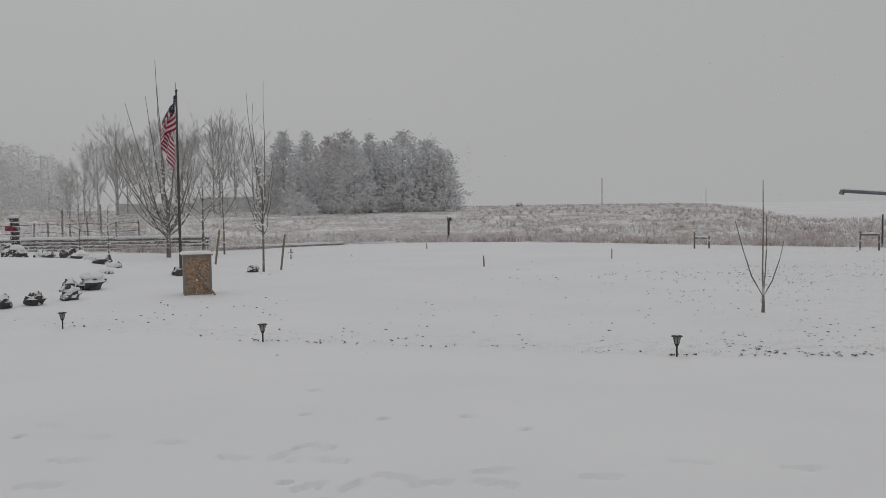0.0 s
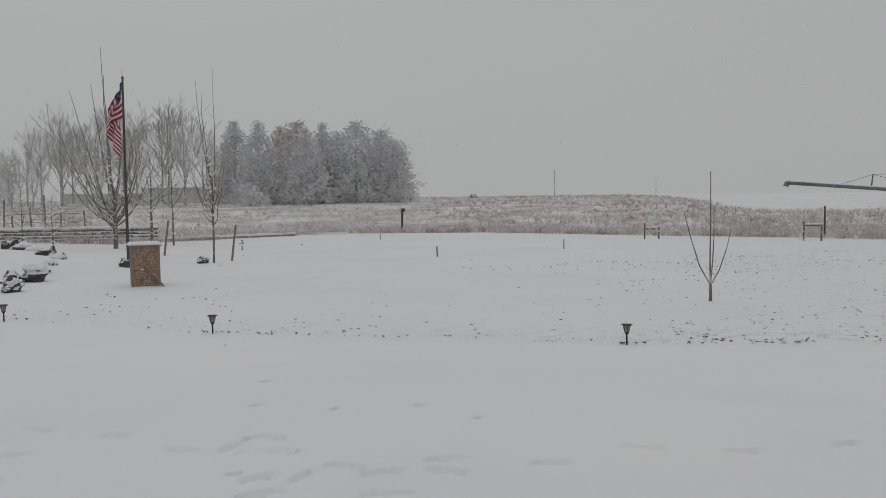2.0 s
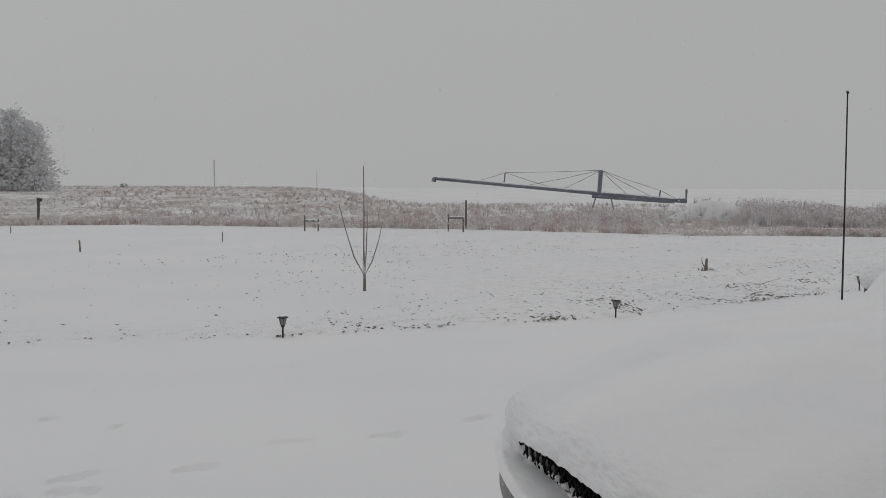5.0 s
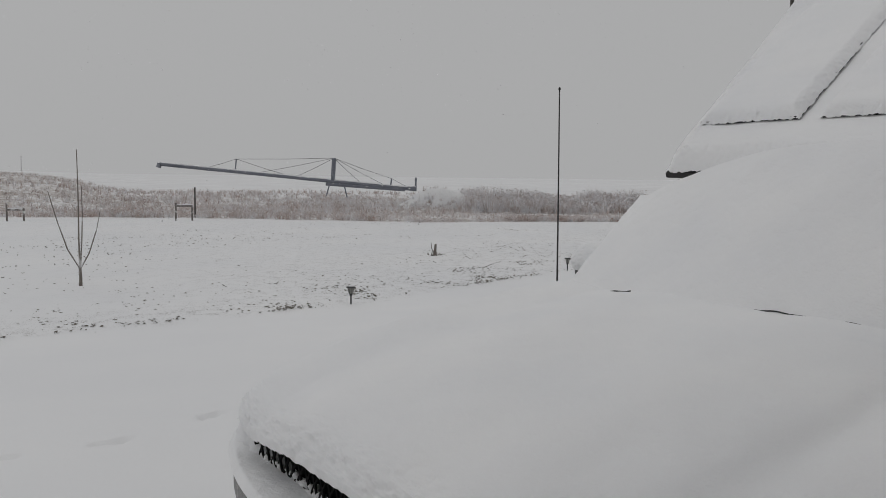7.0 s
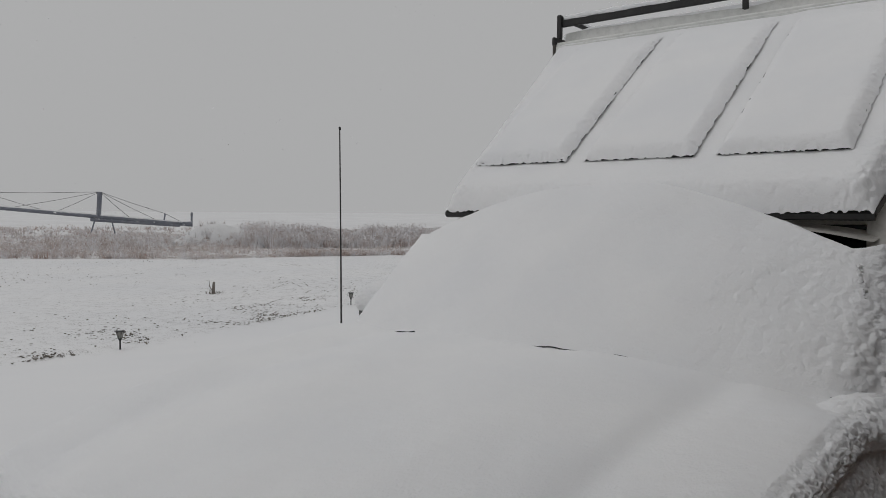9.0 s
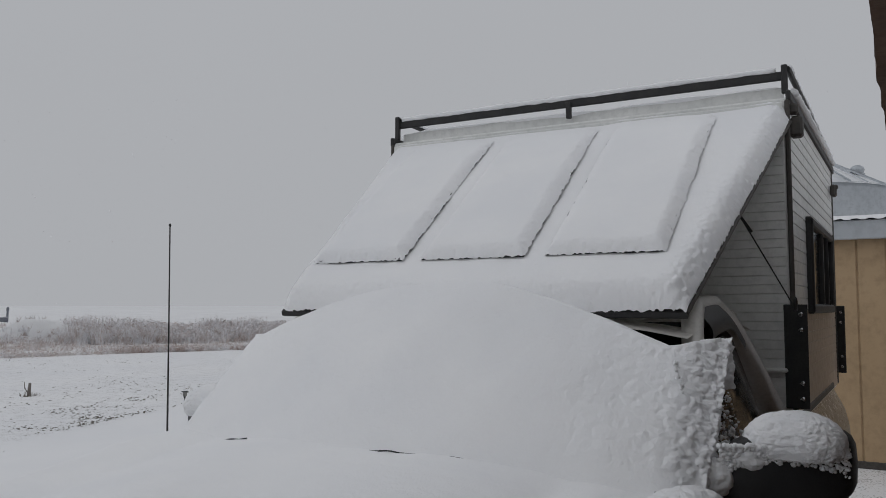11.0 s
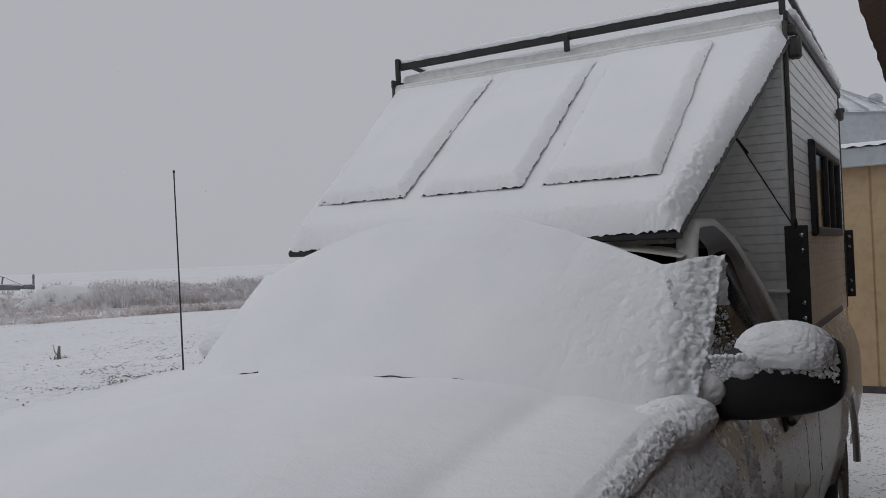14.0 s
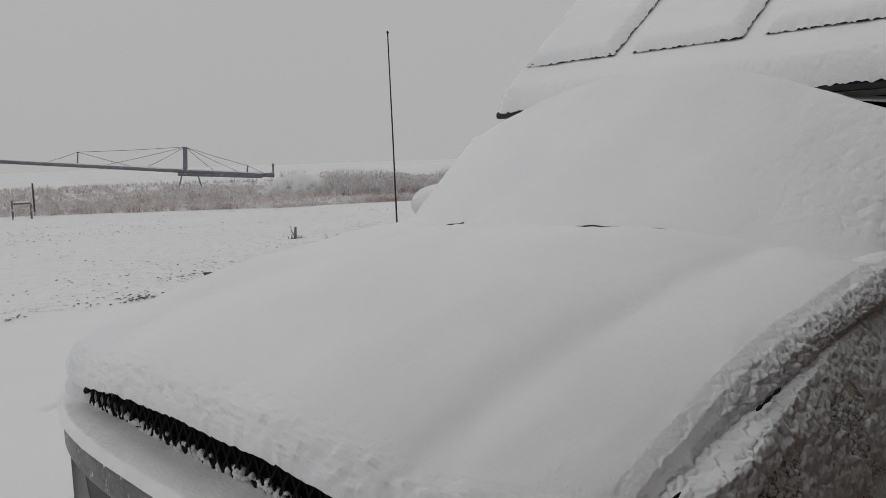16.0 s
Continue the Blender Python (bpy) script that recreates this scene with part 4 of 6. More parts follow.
thing("slope_snow", "even snow layer on the sloped camper front", "snow", shape=slope_snow(), mat=M_SNOW, smooth=True)
for y1, y0 in PANELS:
    pt = thing("solar_panel", "solar panel on the camper slope, buried in snow", "solar panel", (2.973, (y0 + y1) / 2, slope_z(2.973) + 0.055), group="solar panels on the camper")
    po = Vector((2.973, (y0 + y1) / 2, slope_z(2.973) + 0.055))

    def on(x, y, h):
        return Vector((x - 0.543 * h, y + (0.03 + 0.066 * (y - 0.613)) * (x - 2.973), slope_z(x) + 0.84 * h)) - po

    sh = Shape()
    for h in (0.076, 0.090):
        for x, y in ((2.982, y0 + 0.010), (2.982, y1), (3.93, y1), (3.93, y0 + 0.010)):
            sh.v.append(tuple(on(x, y, h)))
    sh.f = [(0, 1, 2, 3), (7, 6, 5, 4), (0, 4, 5, 1), (1, 5, 6, 2), (2, 6, 7, 3), (3, 7, 4, 0)]
    part("frame", sh, M_BLACK_METAL, pt)

    def heap(u, w):
        x, y = 2.975 + 1.10 * u, y0 + 0.002 + (y1 - y0 + 0.002) * w
        e = min(w * (y1 - y0), (1 - w) * (y1 - y0), 1.10 * u)
        h = 0.0845 + 0.038 * (1 - (1 - min(e / 0.055, 1)) ** 2) * (1 - 0.75 * step(0.75, 1.0, u))
        rim = 1 - min(e, 0.06) / 0.06
        h += 0.004 * fbm(x, y, 6.0) + 0.030 * rim * (cauliflower((x, y, h * 2 + SL * x), 50.0) - 0.2)
        return on(x - 0.005 * rim * fbm(y, x, 30.0), y + 0.006 * rim * fbm(x, y, 25.0), h) + po

    thing("panel_snow", "snow slab lying on a solar panel", "snow", shape=Shape().grid(heap, 160, 90), mat=M_SNOW, smooth=True)
thing("camper_roof_snow", "snow on the flat camper roof", "snow", shape=Shape().grid(lambda u, w: Vector((4.24 + 2.24 * u, 0.36 + 2.17 * w, 3.49 + 0.11 * (1 - (1 - min(min(u * 2.24, w * 2.17, (1 - w) * 2.17) / 0.07, 1)) ** 2) + 0.012 * fbm(u * 2, w * 2, 4.0))), 50, 50), mat=M_SNOW, smooth=True)
thing("rail_snow", "lumpy line of snow on the black rail", "snow", shape=Shape().tube([(4.2, y, 3.647 + 0.003 * fbm(y, 0, 7)) for y in np.linspace(0.40, 2.52, 60)], [0.016 + 0.006 * fbm(k, 1, 0.9) for k in range(60)], 6), mat=M_CRUST, smooth=True)

for y in (0.345, 2.535):
    line = np.linspace(0.02, 0.99, 80)
    thing("rail_snow", "lumpy line of snow on the black rail", "snow", shape=Shape().tube([(4.19 + 2.39 * t, y, 3.662 - 0.065 * t + 0.006 * fbm(t * 20, 0, 1.1)) for t in line], [0.015 + 0.006 * fbm(t * 40, 1, 0.9) for t in line], 6)
          .tube([(4.22 + 2.3 * t, y + (0.012 if y > 1 else -0.012), 3.545 + 0.008 * fbm(t * 20, 3, 1.1)) for t in line], [0.026 + 0.007 * fbm(t * 30, 2, 0.9) for t in line], 7), mat=M_CRUST, smooth=True)

# ---- house edge, shed, bins ----
roof_ob = thing("porch_roof", "brown stained wooden porch roof edge, worn and chipped", "porch roof", (2.0, -1.2, 3.0))
RO = Vector((2.0, -1.2, 3.0))
for k in range(15):
    y1 = -0.085 - 0.06 * k if k < 2 else -0.205 - 0.175 * (k - 2)
    y0 = y1 - (0.054 if k < 2 else 0.167)
    s = Shape()

    def board(u, w, y0=y0, y1=y1, k=k):
        x = -4.0 + 10.15 * u
        e = 0.004 * fbm(x, k, 3.0) + 0.006 * max(0, fbm(x, k, 9.0)) + 0.003 * fbm(x, k, 40.0) if k == 0 else 0.0
        ring = ((y0, 0.0), (y1 + e, 0.0), (y1 + e, 0.04 + 0.0), (y0, 0.04 + 0.0))
        y, z = ring[round(w * 4) % 4]
        return Vector((x, y + 0.003 * fbm(x, k + y, 4.0), 3.0 + z + 0.006 * fbm(x, k, 2.0) + 0.003 * fbm(x, k, 11.0))) - RO

    part("board", s.grid(board, 160 if k == 0 else 70, 4), M_EAVE, roof_ob)
for k in range(9):
    part("rafter", moved(Shape().box((-3.6 + 1.15 * k, -1.55, 3.145), (0.09, 2.3, 0.12), 0.01), RO), M_EAVE, roof_ob)
part("deck", moved(Shape().box((1.08, -1.41, 3.07), (10.14, 2.58, 0.03), 0.006), RO), M_EAVE, roof_ob)
thing("porch_roof_snow", "snow on the porch roof", "snow", shape=Shape().grid(lambda u, w: Vector((-4 + 10.15 * u, -2.7 + 2.35 * w, 3.222 + 0.10 * math.sin(math.pi * min(max(w, 0.03), 0.97)) ** 0.4 + 0.01 * fbm(u * 10, w * 3, 2.0))), 60, 20), mat=M_SNOW, smooth=True)
post = thing("porch_post", "dark stained square porch post", "post", (6.05, -0.27, 0.7))
part("shaft", Shape().box((0, 0, 1.15), (0.13, 0.21, 2.29), 0.012), M_EAVE, post)
part("base_plate", Shape().box((0, 0, 0.03), (0.17, 0.25, 0.06), 0.012), M_TRIM, post)
# Out of view: added to cut snow bounce on the truck flank, tint it brown.
thing("floor_porch", "unseen brown floor added to darken the near side of the truck", "floor", shape=Shape().box((1.08, -1.5, 0.70), (10.1, 2.4, 0.10), 0.01), mat=M_EAVE, kind="structure")
wall = Shape().box((1.1, -2.78, 1.95), (10.4, 0.16, 2.5), 0.0)
thing("wall_house", "plain brown house wall behind the porch", "wall", shape=wall, mat=M_EAVE, kind="structure")

shed = thing("shed", "tan metal-sided shed with a pale snowy eave", "shed", (13.2, 0.5, 0.7))
SO = Vector((13.2, 0.5, 0.7))
wl_ob = part("wall", moved(Shape().box((13.2, 0.5, 2.02), (5.2, 8.0, 2.62), 0.02), SO), M_SHED, shed)
for k in range(27):
    y = -3.5 + 0.3 * k
    s = Shape()
    for dy, w in ((0.0, 0.284),):
        s.box((10.594, y + 0.15, 2.03), (0.02, w, 2.56), 0.008)
    part("panel", moved(s, SO), M_SHED, wl_ob, "")
part("footing", moved(Shape().box((10.60, 0.5, 0.74), (0.05, 8.0, 0.09), 0.01), SO), M_TRIM, shed, "dark footing strip")
part("fascia", moved(Shape().box((10.46, 0.5, 3.40), (0.05, 8.3, 0.22), 0.01), SO), M_GALV, shed, "pale grey metal fascia")
part("roof", Shape().grid(lambda u, w: Vector((10.42 + 2.9 * u, -3.65 + 8.3 * w, 3.51 + 0.16 * u)) - SO, 4, 4), M_GALV, shed)
thing("shed_roof_snow", "snow on the shed roof with a wavy lip", "snow", shape=Shape().grid(lambda u, w: Vector((10.39 + 2.9 * u, -3.65 + 8.3 * w, 3.515 + 0.14 * u + 0.05 * min(u * 30, 1) + 0.010 * math.sin(w * 8.3 * 2 * math.pi / 0.16) * (1 if u < 0.02 else 0))), 40, 200), mat=M_SNOW, smooth=True)

for az, d, r, zt in ((83.6, 30, 2.75, 6.35), (92.2, 38, 3.0, 6.7)):
    p = bearing(az, d)
    b = thing("grain_bin", "galvanised corrugated grain bin with a ribbed snowy roof", "grain bin", tuple(p), group="grain bins")
    h = zt - p.z
    prof = []
    for k in range(int(h / 0.09)):
        prof += [(r + 0.012, k * 0.09), (r - 0.012, k * 0.09 + 0.045)]
    part("wall", Shape().lathe((0, 0, 0), prof + [(r, h)], 56), M_GALV, b, smooth=True)
    part("roof", Shape().lathe((0, 0, 0), [(r + 0.08, h - 0.05), (r * 0.5, h + r * 0.26), (0.4, h + r * 0.46)], 40), surface("snowy_bin_roof", (0.5, 0.53, 0.56), (0.6, 0.62, 0.64), 0.8, 0.5, 0.2, relief=0, snow=(0.5, 0.95, 0.25, 0.8)), b)
    for k in range(28):
        a = 2 * math.pi * k / 28
        part("rib", Shape().tube([(math.cos(a) * (r + 0.08), math.sin(a) * (r + 0.08), h), (math.cos(a) * 0.45, math.sin(a) * 0.45, h + r * 0.47)], 0.03, 4), M_GALV, b)
    part("cap", Shape().lathe((0, 0, 0), [(0.45, h + r * 0.45), (0.48, h + r * 0.45 + 0.2), (0.3, h + r * 0.45 + 0.34), (0.01, h + r * 0.45 + 0.4)], 18), M_GALV, b)
    for a in (-1.9, -1.2):
        part("vent", Shape().blob((math.cos(a) * r * 0.72, math.sin(a) * r * 0.72, h + r * 0.2), (0.18, 0.22, 0.16), 2, 0.1), M_GALV, b, smooth=True)

# ---- lawn: path lamps, stakes, frames, posts ----
def path_lamp(x, y):
    z = ground_z(x, y) + 0.02
    o = thing("path_lamp", "black solar path lamp on a short stake", "path lamp", (x, y, z), random.uniform(0, 90), group="path lamps along the drive")
    part("stake", Shape().tube([(0, 0, -0.05), (0, 0, 0.18)], 0.015, 8), M_BLACK, o)
    part("cup", Shape().lathe((0, 0, 0), [(0.012, 0.15), (0.03, 0.17), (0.034, 0.19), (0.02, 0.2)], 12), M_BLACK, o)
    part("lens", Shape().lathe((0, 0, 0), [(0.02, 0.19), (0.045, 0.21), (0.058, 0.315)], 12), M_LENS, o, "clear lamp glass")
    for k in range(6):
        a = math.pi * k / 3
        part("bar", Shape().tube([(0.036 * math.cos(a), 0.036 * math.sin(a), 0.19), (0.064 * math.cos(a), 0.064 * math.sin(a), 0.32)], 0.006, 5), M_BLACK, o)
    part("cap", Shape().lathe((0, 0, 0), [(0.0, 0.345), (0.03, 0.345), (0.085, 0.33), (0.098, 0.322), (0.09, 0.315), (0.0, 0.318)], 16), M_BLACK, o)
    thing("lamp_snow", "pinch of snow on a path lamp", "snow", (x, y, z), shape=Shape().blob((0, 0, 0.345), (0.055, 0.055, 0.014), 2), mat=M_CRUST, smooth=True)


for x, y in ((-11.55, 15.58), (-6.38, 14.23), (1.13, 13.48), (7.51, 13.97), (15.5, 16.4)):
    path_lamp(x, y)


def stake(x, y, h, r=0.022, lean=(0, 0), name="stake", label="short wooden stake in the snow", mat=None, category="stake"):
    z = ground_z(x, y)
    s = Shape().tube([(0, 0, -0.1), (lean[0] * 0.5, lean[1] * 0.5, h * 0.5), (lean[0], lean[1], h)], [r, r, r * 0.92], 7)
    return thing(name, label, category, (x, y, z), shape=s, mat=mat or M_STAKE)


stake(-4.72, 33.74, 0.50, 0.034, (-0.03, 0))
stake(0.64, 39.2, 0.50, 0.026)
stake(-10.3, 49.1, 0.42, 0.028)
stake(-13.15, 32.3, 1.52, 0.045, (0.22, 0), label="leaning wooden tree stake")
stake(-17.8, 35.8, 1.65, 0.05, (0.26, 0), label="leaning wooden tree stake")
tee = thing("standpipe", "small tap standpipe dusted with snow", "standpipe", (-15.4, 39.4, 0))
part("pipe", Shape().tube([(0, 0, -0.1), (0, 0, 0.56)], 0.035, 8), M_WALL_LOG, tee)
part("spout", Shape().tube([(-0.18, 0, 0.36), (0.10, 0, 0.39)], 0.035, 8), M_WALL_LOG, tee)
p1 = thing("fence_post", "dark wooden fence post with a box on top", "post", tuple(bearing(-10.12, 62)))
part("post", Shape().tube([(0, 0, -0.1), (0.02, 0, 1.72)], [0.10, 0.09], 8), M_STEEL_POST, p1)
part("box", Shape().box((0.08, 0, 1.62), (0.32, 0.2, 0.26), 0.02), M_STEEL_POST, p1)
stake(*bearing(17.7, 51.0)[:2], 1.85, 0.05, name="fence_post", label="thin dark fence post at the field edge", mat=M_STEEL_POST, category="post")


def trestle(az, d, w, h, up, turn):
    o = thing("wooden_frame", "low wooden trestle with a snowy crossbar", "trestle", tuple(bearing(az, d)), turn, group="trestles at the field edge")
    part("leg", Shape().box((-w / 2, 0, h / 2 + up * 0.5 - 0.05), (0.09, 0.09, h + up), 0.01), M_WALL_LOG, o)
    part("leg", Shape().box((w / 2, 0, h / 2 - 0.05 + up * 0.2), (0.09, 0.09, h + up * 0.4), 0.01), M_WALL_LOG, o)
    part("crossbar", Shape().box((0, -0.02, h), (w, 0.08, 0.10), 0.012), M_WALL_LOG, o)
    part("snow_cap", Shape().blob((0, -0.02, h + 0.07), (w / 2, 0.06, 0.035), 1), M_CRUST, o)


trestle(7.0, 49.3, 0.80, 0.62, 0.40, -4)
trestle(17.0, 47.6, 0.86, 0.86, 0.22, -12)

# stump with weeds
st = thing("cut_stump", "small cut stump ringed by weeds", "stump", (14.6, 21.6, 0))
part("stub", Shape().tube([(0, 0, -0.05), (0.01, 0, 0.2), (0.03, 0, 0.40)], [0.06, 0.045, 0.035], 9), M_BARK, st)
part("sucker", Shape().tube([(0.05, 0, 0.0), (-0.12, 0.02, 0.28), (-0.13, 0.02, 0.44)], [0.02, 0.015, 0.008], 5), M_BARK, st)

# strand-board box with a snowy lid
box = thing("well_box", "strand-board utility box with a snowy lid", "box", (-11.88, 22.40, 0), 33)
part("panel", Shape().box((0, -0.28, 0.60), (0.66, 0.025, 1.14), 0.006), M_CHIP, box, "strand-board front")
for x in (-0.365, 0.365):
    part("post", Shape().box((x, -0.275, 0.62), (0.07, 0.05, 1.2), 0.008), M_WOOD, box)
    part("side_panel", Shape().box((x, 0.02, 0.62), (0.03, 0.56, 1.18), 0.006), M_WOOD, box)
part("back_panel", Shape().box((0, 0.3, 0.62), (0.7, 0.025, 1.18), 0.006), M_CHIP, box)
part("rail", Shape().box((0, -0.285, 1.17), (0.72, 0.03, 0.07), 0.006), M_WOOD, box)
part("rail", Shape().box((0, -0.285, 0.05), (0.72, 0.03, 0.07), 0.006), M_WOOD, box)
part("lid", Shape().box((0, 0, 1.225), (0.88, 0.74, 0.05), 0.012), M_WOOD, box)
thing("box_snow", "snow cap on the utility box", "snow", (-11.88, 22.40, 1.25), 33, shape=Shape().grid(lambda u, w: Vector((-0.46 + 0.92 * u, -0.39 + 0.78 * w, 0.075 * (1 - (1 - min(min(u, w, 1 - u, 1 - w) * 10, 1)) ** 2) + 0.01 * fbm(u * 3, w * 3, 1.5))), 30, 26), mat=M_SNOW, smooth=True)
thing("loose_plank", "pale plank leaning on the utility box", "plank", (-11.88, 22.40, 0), 33, shape=Shape().tube([(0.50, -0.55, -0.02), (0.22, -0.42, 0.35), (-0.02, -0.31, 0.66)], 0.032, 6), mat=M_STAKE)

# flag
pole = thing("flagpole", "slim dark metal flagpole on the lawn", "flagpole", (-15.95, 29.05, 0))
part("shaft", Shape().tube([(0, 0, -0.1), (0, 0, 3.6), (0.02, 0, 7.12)], [0.055, 0.05, 0.036], 12), M_STEEL_POST, pole)
part("finial", Shape().blob((0.02, 0, 7.16), (0.055, 0.055, 0.055), 1, 0.02, 10, 8), M_STEEL_POST, pole)
part("base_box", Shape().box((0.02, -0.05, 0.16), (0.26, 0.24, 0.32), 0.03), M_STEEL_POST, pole)


def flag():
    s, nu, nv, uv = Shape(), 60, 30, []
    turn = Vector((-0.88, -0.47, 0))
    side = Vector((0.47, -0.88, 0))
    for i in range(nu + 1):
        for j in range(nv + 1):
            u, w = i / nu, j / nv
            reach = 0.80 * math.sin(min(u * 2.6, 1.57)) * (1 - 0.8 * u ** 1.6) * (0.30 + 0.70 * step(0.0, 0.75, w + 0.45 * u))
            fold = 0.10 * math.sin(u * 15 + w * 2.0) * min(u * 4, 1)
            drop = 1.30 * w + 1.75 * u ** 1.25 - 0.10 * w * u
            p = Vector((0.02, 0, 7.0 - drop)) + turn * max(reach + 0.06 * math.sin(u * 22 + 3 * w), 0.0) + side * fold
            s.v.append(tuple(p))
            uv.append((u, w))
    s.f = [(i * (nv + 1) + j, (i + 1) * (nv + 1) + j, (i + 1) * (nv + 1) + j + 1, i * (nv + 1) + j + 1) for i in range(nu) for j in range(nv)]
    me = s.mesh("flag", M_FLAG, True)
    layer = me.uv_layers.new(name="cloth")
    for loop in me.loops:
        layer.data[loop.index].uv = uv[loop.vertex_index]
    ob = new("flag", me)
    ob.matrix_basis = pose(-15.95, 29.05, 0)
    tagged(ob, "limp striped flag in red, white and dark blue", "flag")


flag()


# ---- trees ----
def grow(s, rng, p, d, length, r, depth, spread, up, sides, twigs):
    """A limb with its branches."""
    n = 3 if depth > 1 else 2
    pts, rad = [p], [r]
    for k in range(n):
        d = (d + Vector((rng.gauss(0, 0.10), rng.gauss(0, 0.10), rng.gauss(0, 0.05) + up * 0.10))).normalized()
        pts.append(pts[-1] + d * length / n)
        rad.append(max(r * (1 - 0.5 * (k + 1) / n), 0.004 * twigs))
    s.tube(pts, rad, sides if depth > 1 else 3, False)
    if depth <= 0:
        return
    for k in range(rng.randint(3, 4)):
        t = rng.uniform(0.3, 1.0)
        i = min(int(t * n), n - 1)
        q = pts[i].lerp(pts[i + 1], t * n - i)
        a = rng.uniform(0, 2 * math.pi)
        o = d.orthogonal().normalized()
        o = (o * math.cos(a) + d.cross(o) * math.sin(a))
        e = (d + o * spread * rng.uniform(0.6, 1.2) + Vector((0, 0, up * 0.3))).normalized()
        grow(s, rng, q, e, length * rng.uniform(0.5, 0.75), rad[i] * 0.62, depth - 1, spread, up, sides, twigs)


def bare_tree(name, label, at, height, seed, mat, trunk=0.16, limbs=9, first=0.15, spread=0.55, up=0.5, depth=2, twigs=1.0, reach=0.5, group="", lean=0.0):
    rng = random.Random(seed)
    o = thing(name, label, "tree", tuple(at), rng.uniform(0, 360), group)
    pts = [Vector((0, 0, -0.15))]
    for k in range(8):
        pts.append(Vector((rng.gauss(0, 0.012) * height * (k / 8) + lean * k / 8, rng.gauss(0, 0.012) * height * (k / 8), height * (k + 1) / 8)))
    rad = [max(trunk * (1 - k / 8) ** 0.9, 0.012 * twigs) for k in range(9)]
    part("trunk", Shape().tube(pts, rad, 8, False), mat, o, smooth=True)
    s = Shape()
    for k in range(limbs):
        t = first + (0.85 - first) * (k + rng.random()) / limbs
        i = min(int(t * 8), 7)
        q = pts[i].lerp(pts[i + 1], t * 8 - i)
        a = k * 2.4 + rng.uniform(-0.4, 0.4)
        e = Vector((math.cos(a) * spread * 1.4, math.sin(a) * spread * 1.4, 0.55 + up)).normalized()
        grow(s, rng, q, e, height * reach * (1 - 0.55 * t) * rng.uniform(0.8, 1.15), rad[i] * 0.5, depth, spread, up, 5, twigs)
    part("crown", s, mat, o)
    return o


# the young trees of the yard
def snow_clumps(s, rng, points, count, size):
    """Small pillows of wet snow caught along the branches."""
    for k in range(count):
        q = Vector(rng.choice(points))
        r = size * rng.uniform(0.5, 1.3)
        s.blob(q + Vector((0, 0, r * 0.4)), (r * rng.uniform(0.9, 1.7), r * rng.uniform(0.9, 1.7), r * 0.7), k % 53, 0.4, 6, 4)
    return s


def shoot_tree(label, at, trunk, tips, twigs, seed, thick, clumps):
    """Young tree: a trunk that opens into long straight shoots; tips give each shoot's foot height, reach aside, depth and height."""
    rng = random.Random(seed)
    o = thing("yard_tree", label, "tree", tuple(at))
    part("trunk", Shape().tube([(0, 0, -0.15), (0.02, 0, trunk[1] * 0.3), (0, 0.02, trunk[1] * 0.65), (0.03, 0, trunk[1])], [trunk[0], trunk[0] * 0.8, trunk[0] * 0.65, trunk[0] * 0.45], 9, False), M_BARK, o, smooth=True)
    s, low = Shape(), []
    for z0, dx, dy, top in tips:
        line = [Vector((0.02, 0, z0)) + Vector((dx * f ** 0.72, dy * f ** 0.72, (top - z0) * f ** 1.12)) + Vector((rng.gauss(0, 0.04), rng.gauss(0, 0.04), 0)) * (f > 0) for f in (0, 0.15, 0.35, 0.6, 0.8, 1.0)]
        s.tube(line, [thick * v for v in (1.0, 0.85, 0.68, 0.5, 0.36, 0.22)], 5, False)
        for m in range(twigs):
            f = rng.uniform(0.05, 0.7) * 5
            i = int(f)
            q = line[i].lerp(line[i + 1], f - i)
            b = rng.uniform(0, 6.28)
            e = (Vector((math.cos(b), math.sin(b), 0)) * 0.7 + Vector((0, 0, 0.6))).normalized()
            L = rng.uniform(0.3, 1.1) * (1 - 0.1 * f) * min(1.0, (top - z0) / 4)
            end = q + e * L + Vector((0, 0, 0.15 * L))
            s.tube([q, q + e * L * 0.5, end], [thick * 0.34, thick * 0.26, thick * 0.14], 3, False)
            if q.z < 0.6 * top:
                low += [q.lerp(end, rng.random()) for j in range(3)]
        low += [line[0].lerp(line[1], rng.random()), line[1].lerp(line[2], rng.random())]
    part("crown", s, M_BARK, o)
    if clumps:
        part("snow_clumps", snow_clumps(Shape(), rng, low, clumps, 0.042), M_CRUST, o, "wet snow caught on the branches", True)
    return o


rng = random.Random(5)
FAN = [(2.6, -0.6, 0.1, 10.8), (2.8, 0.5, 0.4, 9.6), (3.0, -0.15, -0.5, 9.2), (2.3, -1.25, 0.3, 8.9), (2.0, -2.1, -0.3, 8.5), (1.5, -3.2, 0.2, 6.4), (1.8, -2.6, 0.5, 6.7), (1.3, -3.3, -0.4, 5.0), (1.7, -2.0, 0.8, 6.0), (1.8, 1.1, 0.3, 6.4), (1.5, 1.75, -0.3, 5.7), (1.2, 2.1, 0.4, 4.6)]
FAN += [(rng.uniform(1.0, 2.4), rng.uniform(-2.4, 1.6), rng.uniform(-2.0, 2.0), rng.uniform(3.4, 5.6)) for k in range(12)]
shoot_tree("bare young tree with long upright shoots, snow on its limbs", (-23.15, 41.2, 0), (0.13, 3.2), FAN, 8, 3, 0.052, 340)
THIN = [(2.4, 0.2, 0.0, 7.75), (3.0, -0.42, 0.1, 6.9), (3.3, -0.5, -0.2, 7.3)]
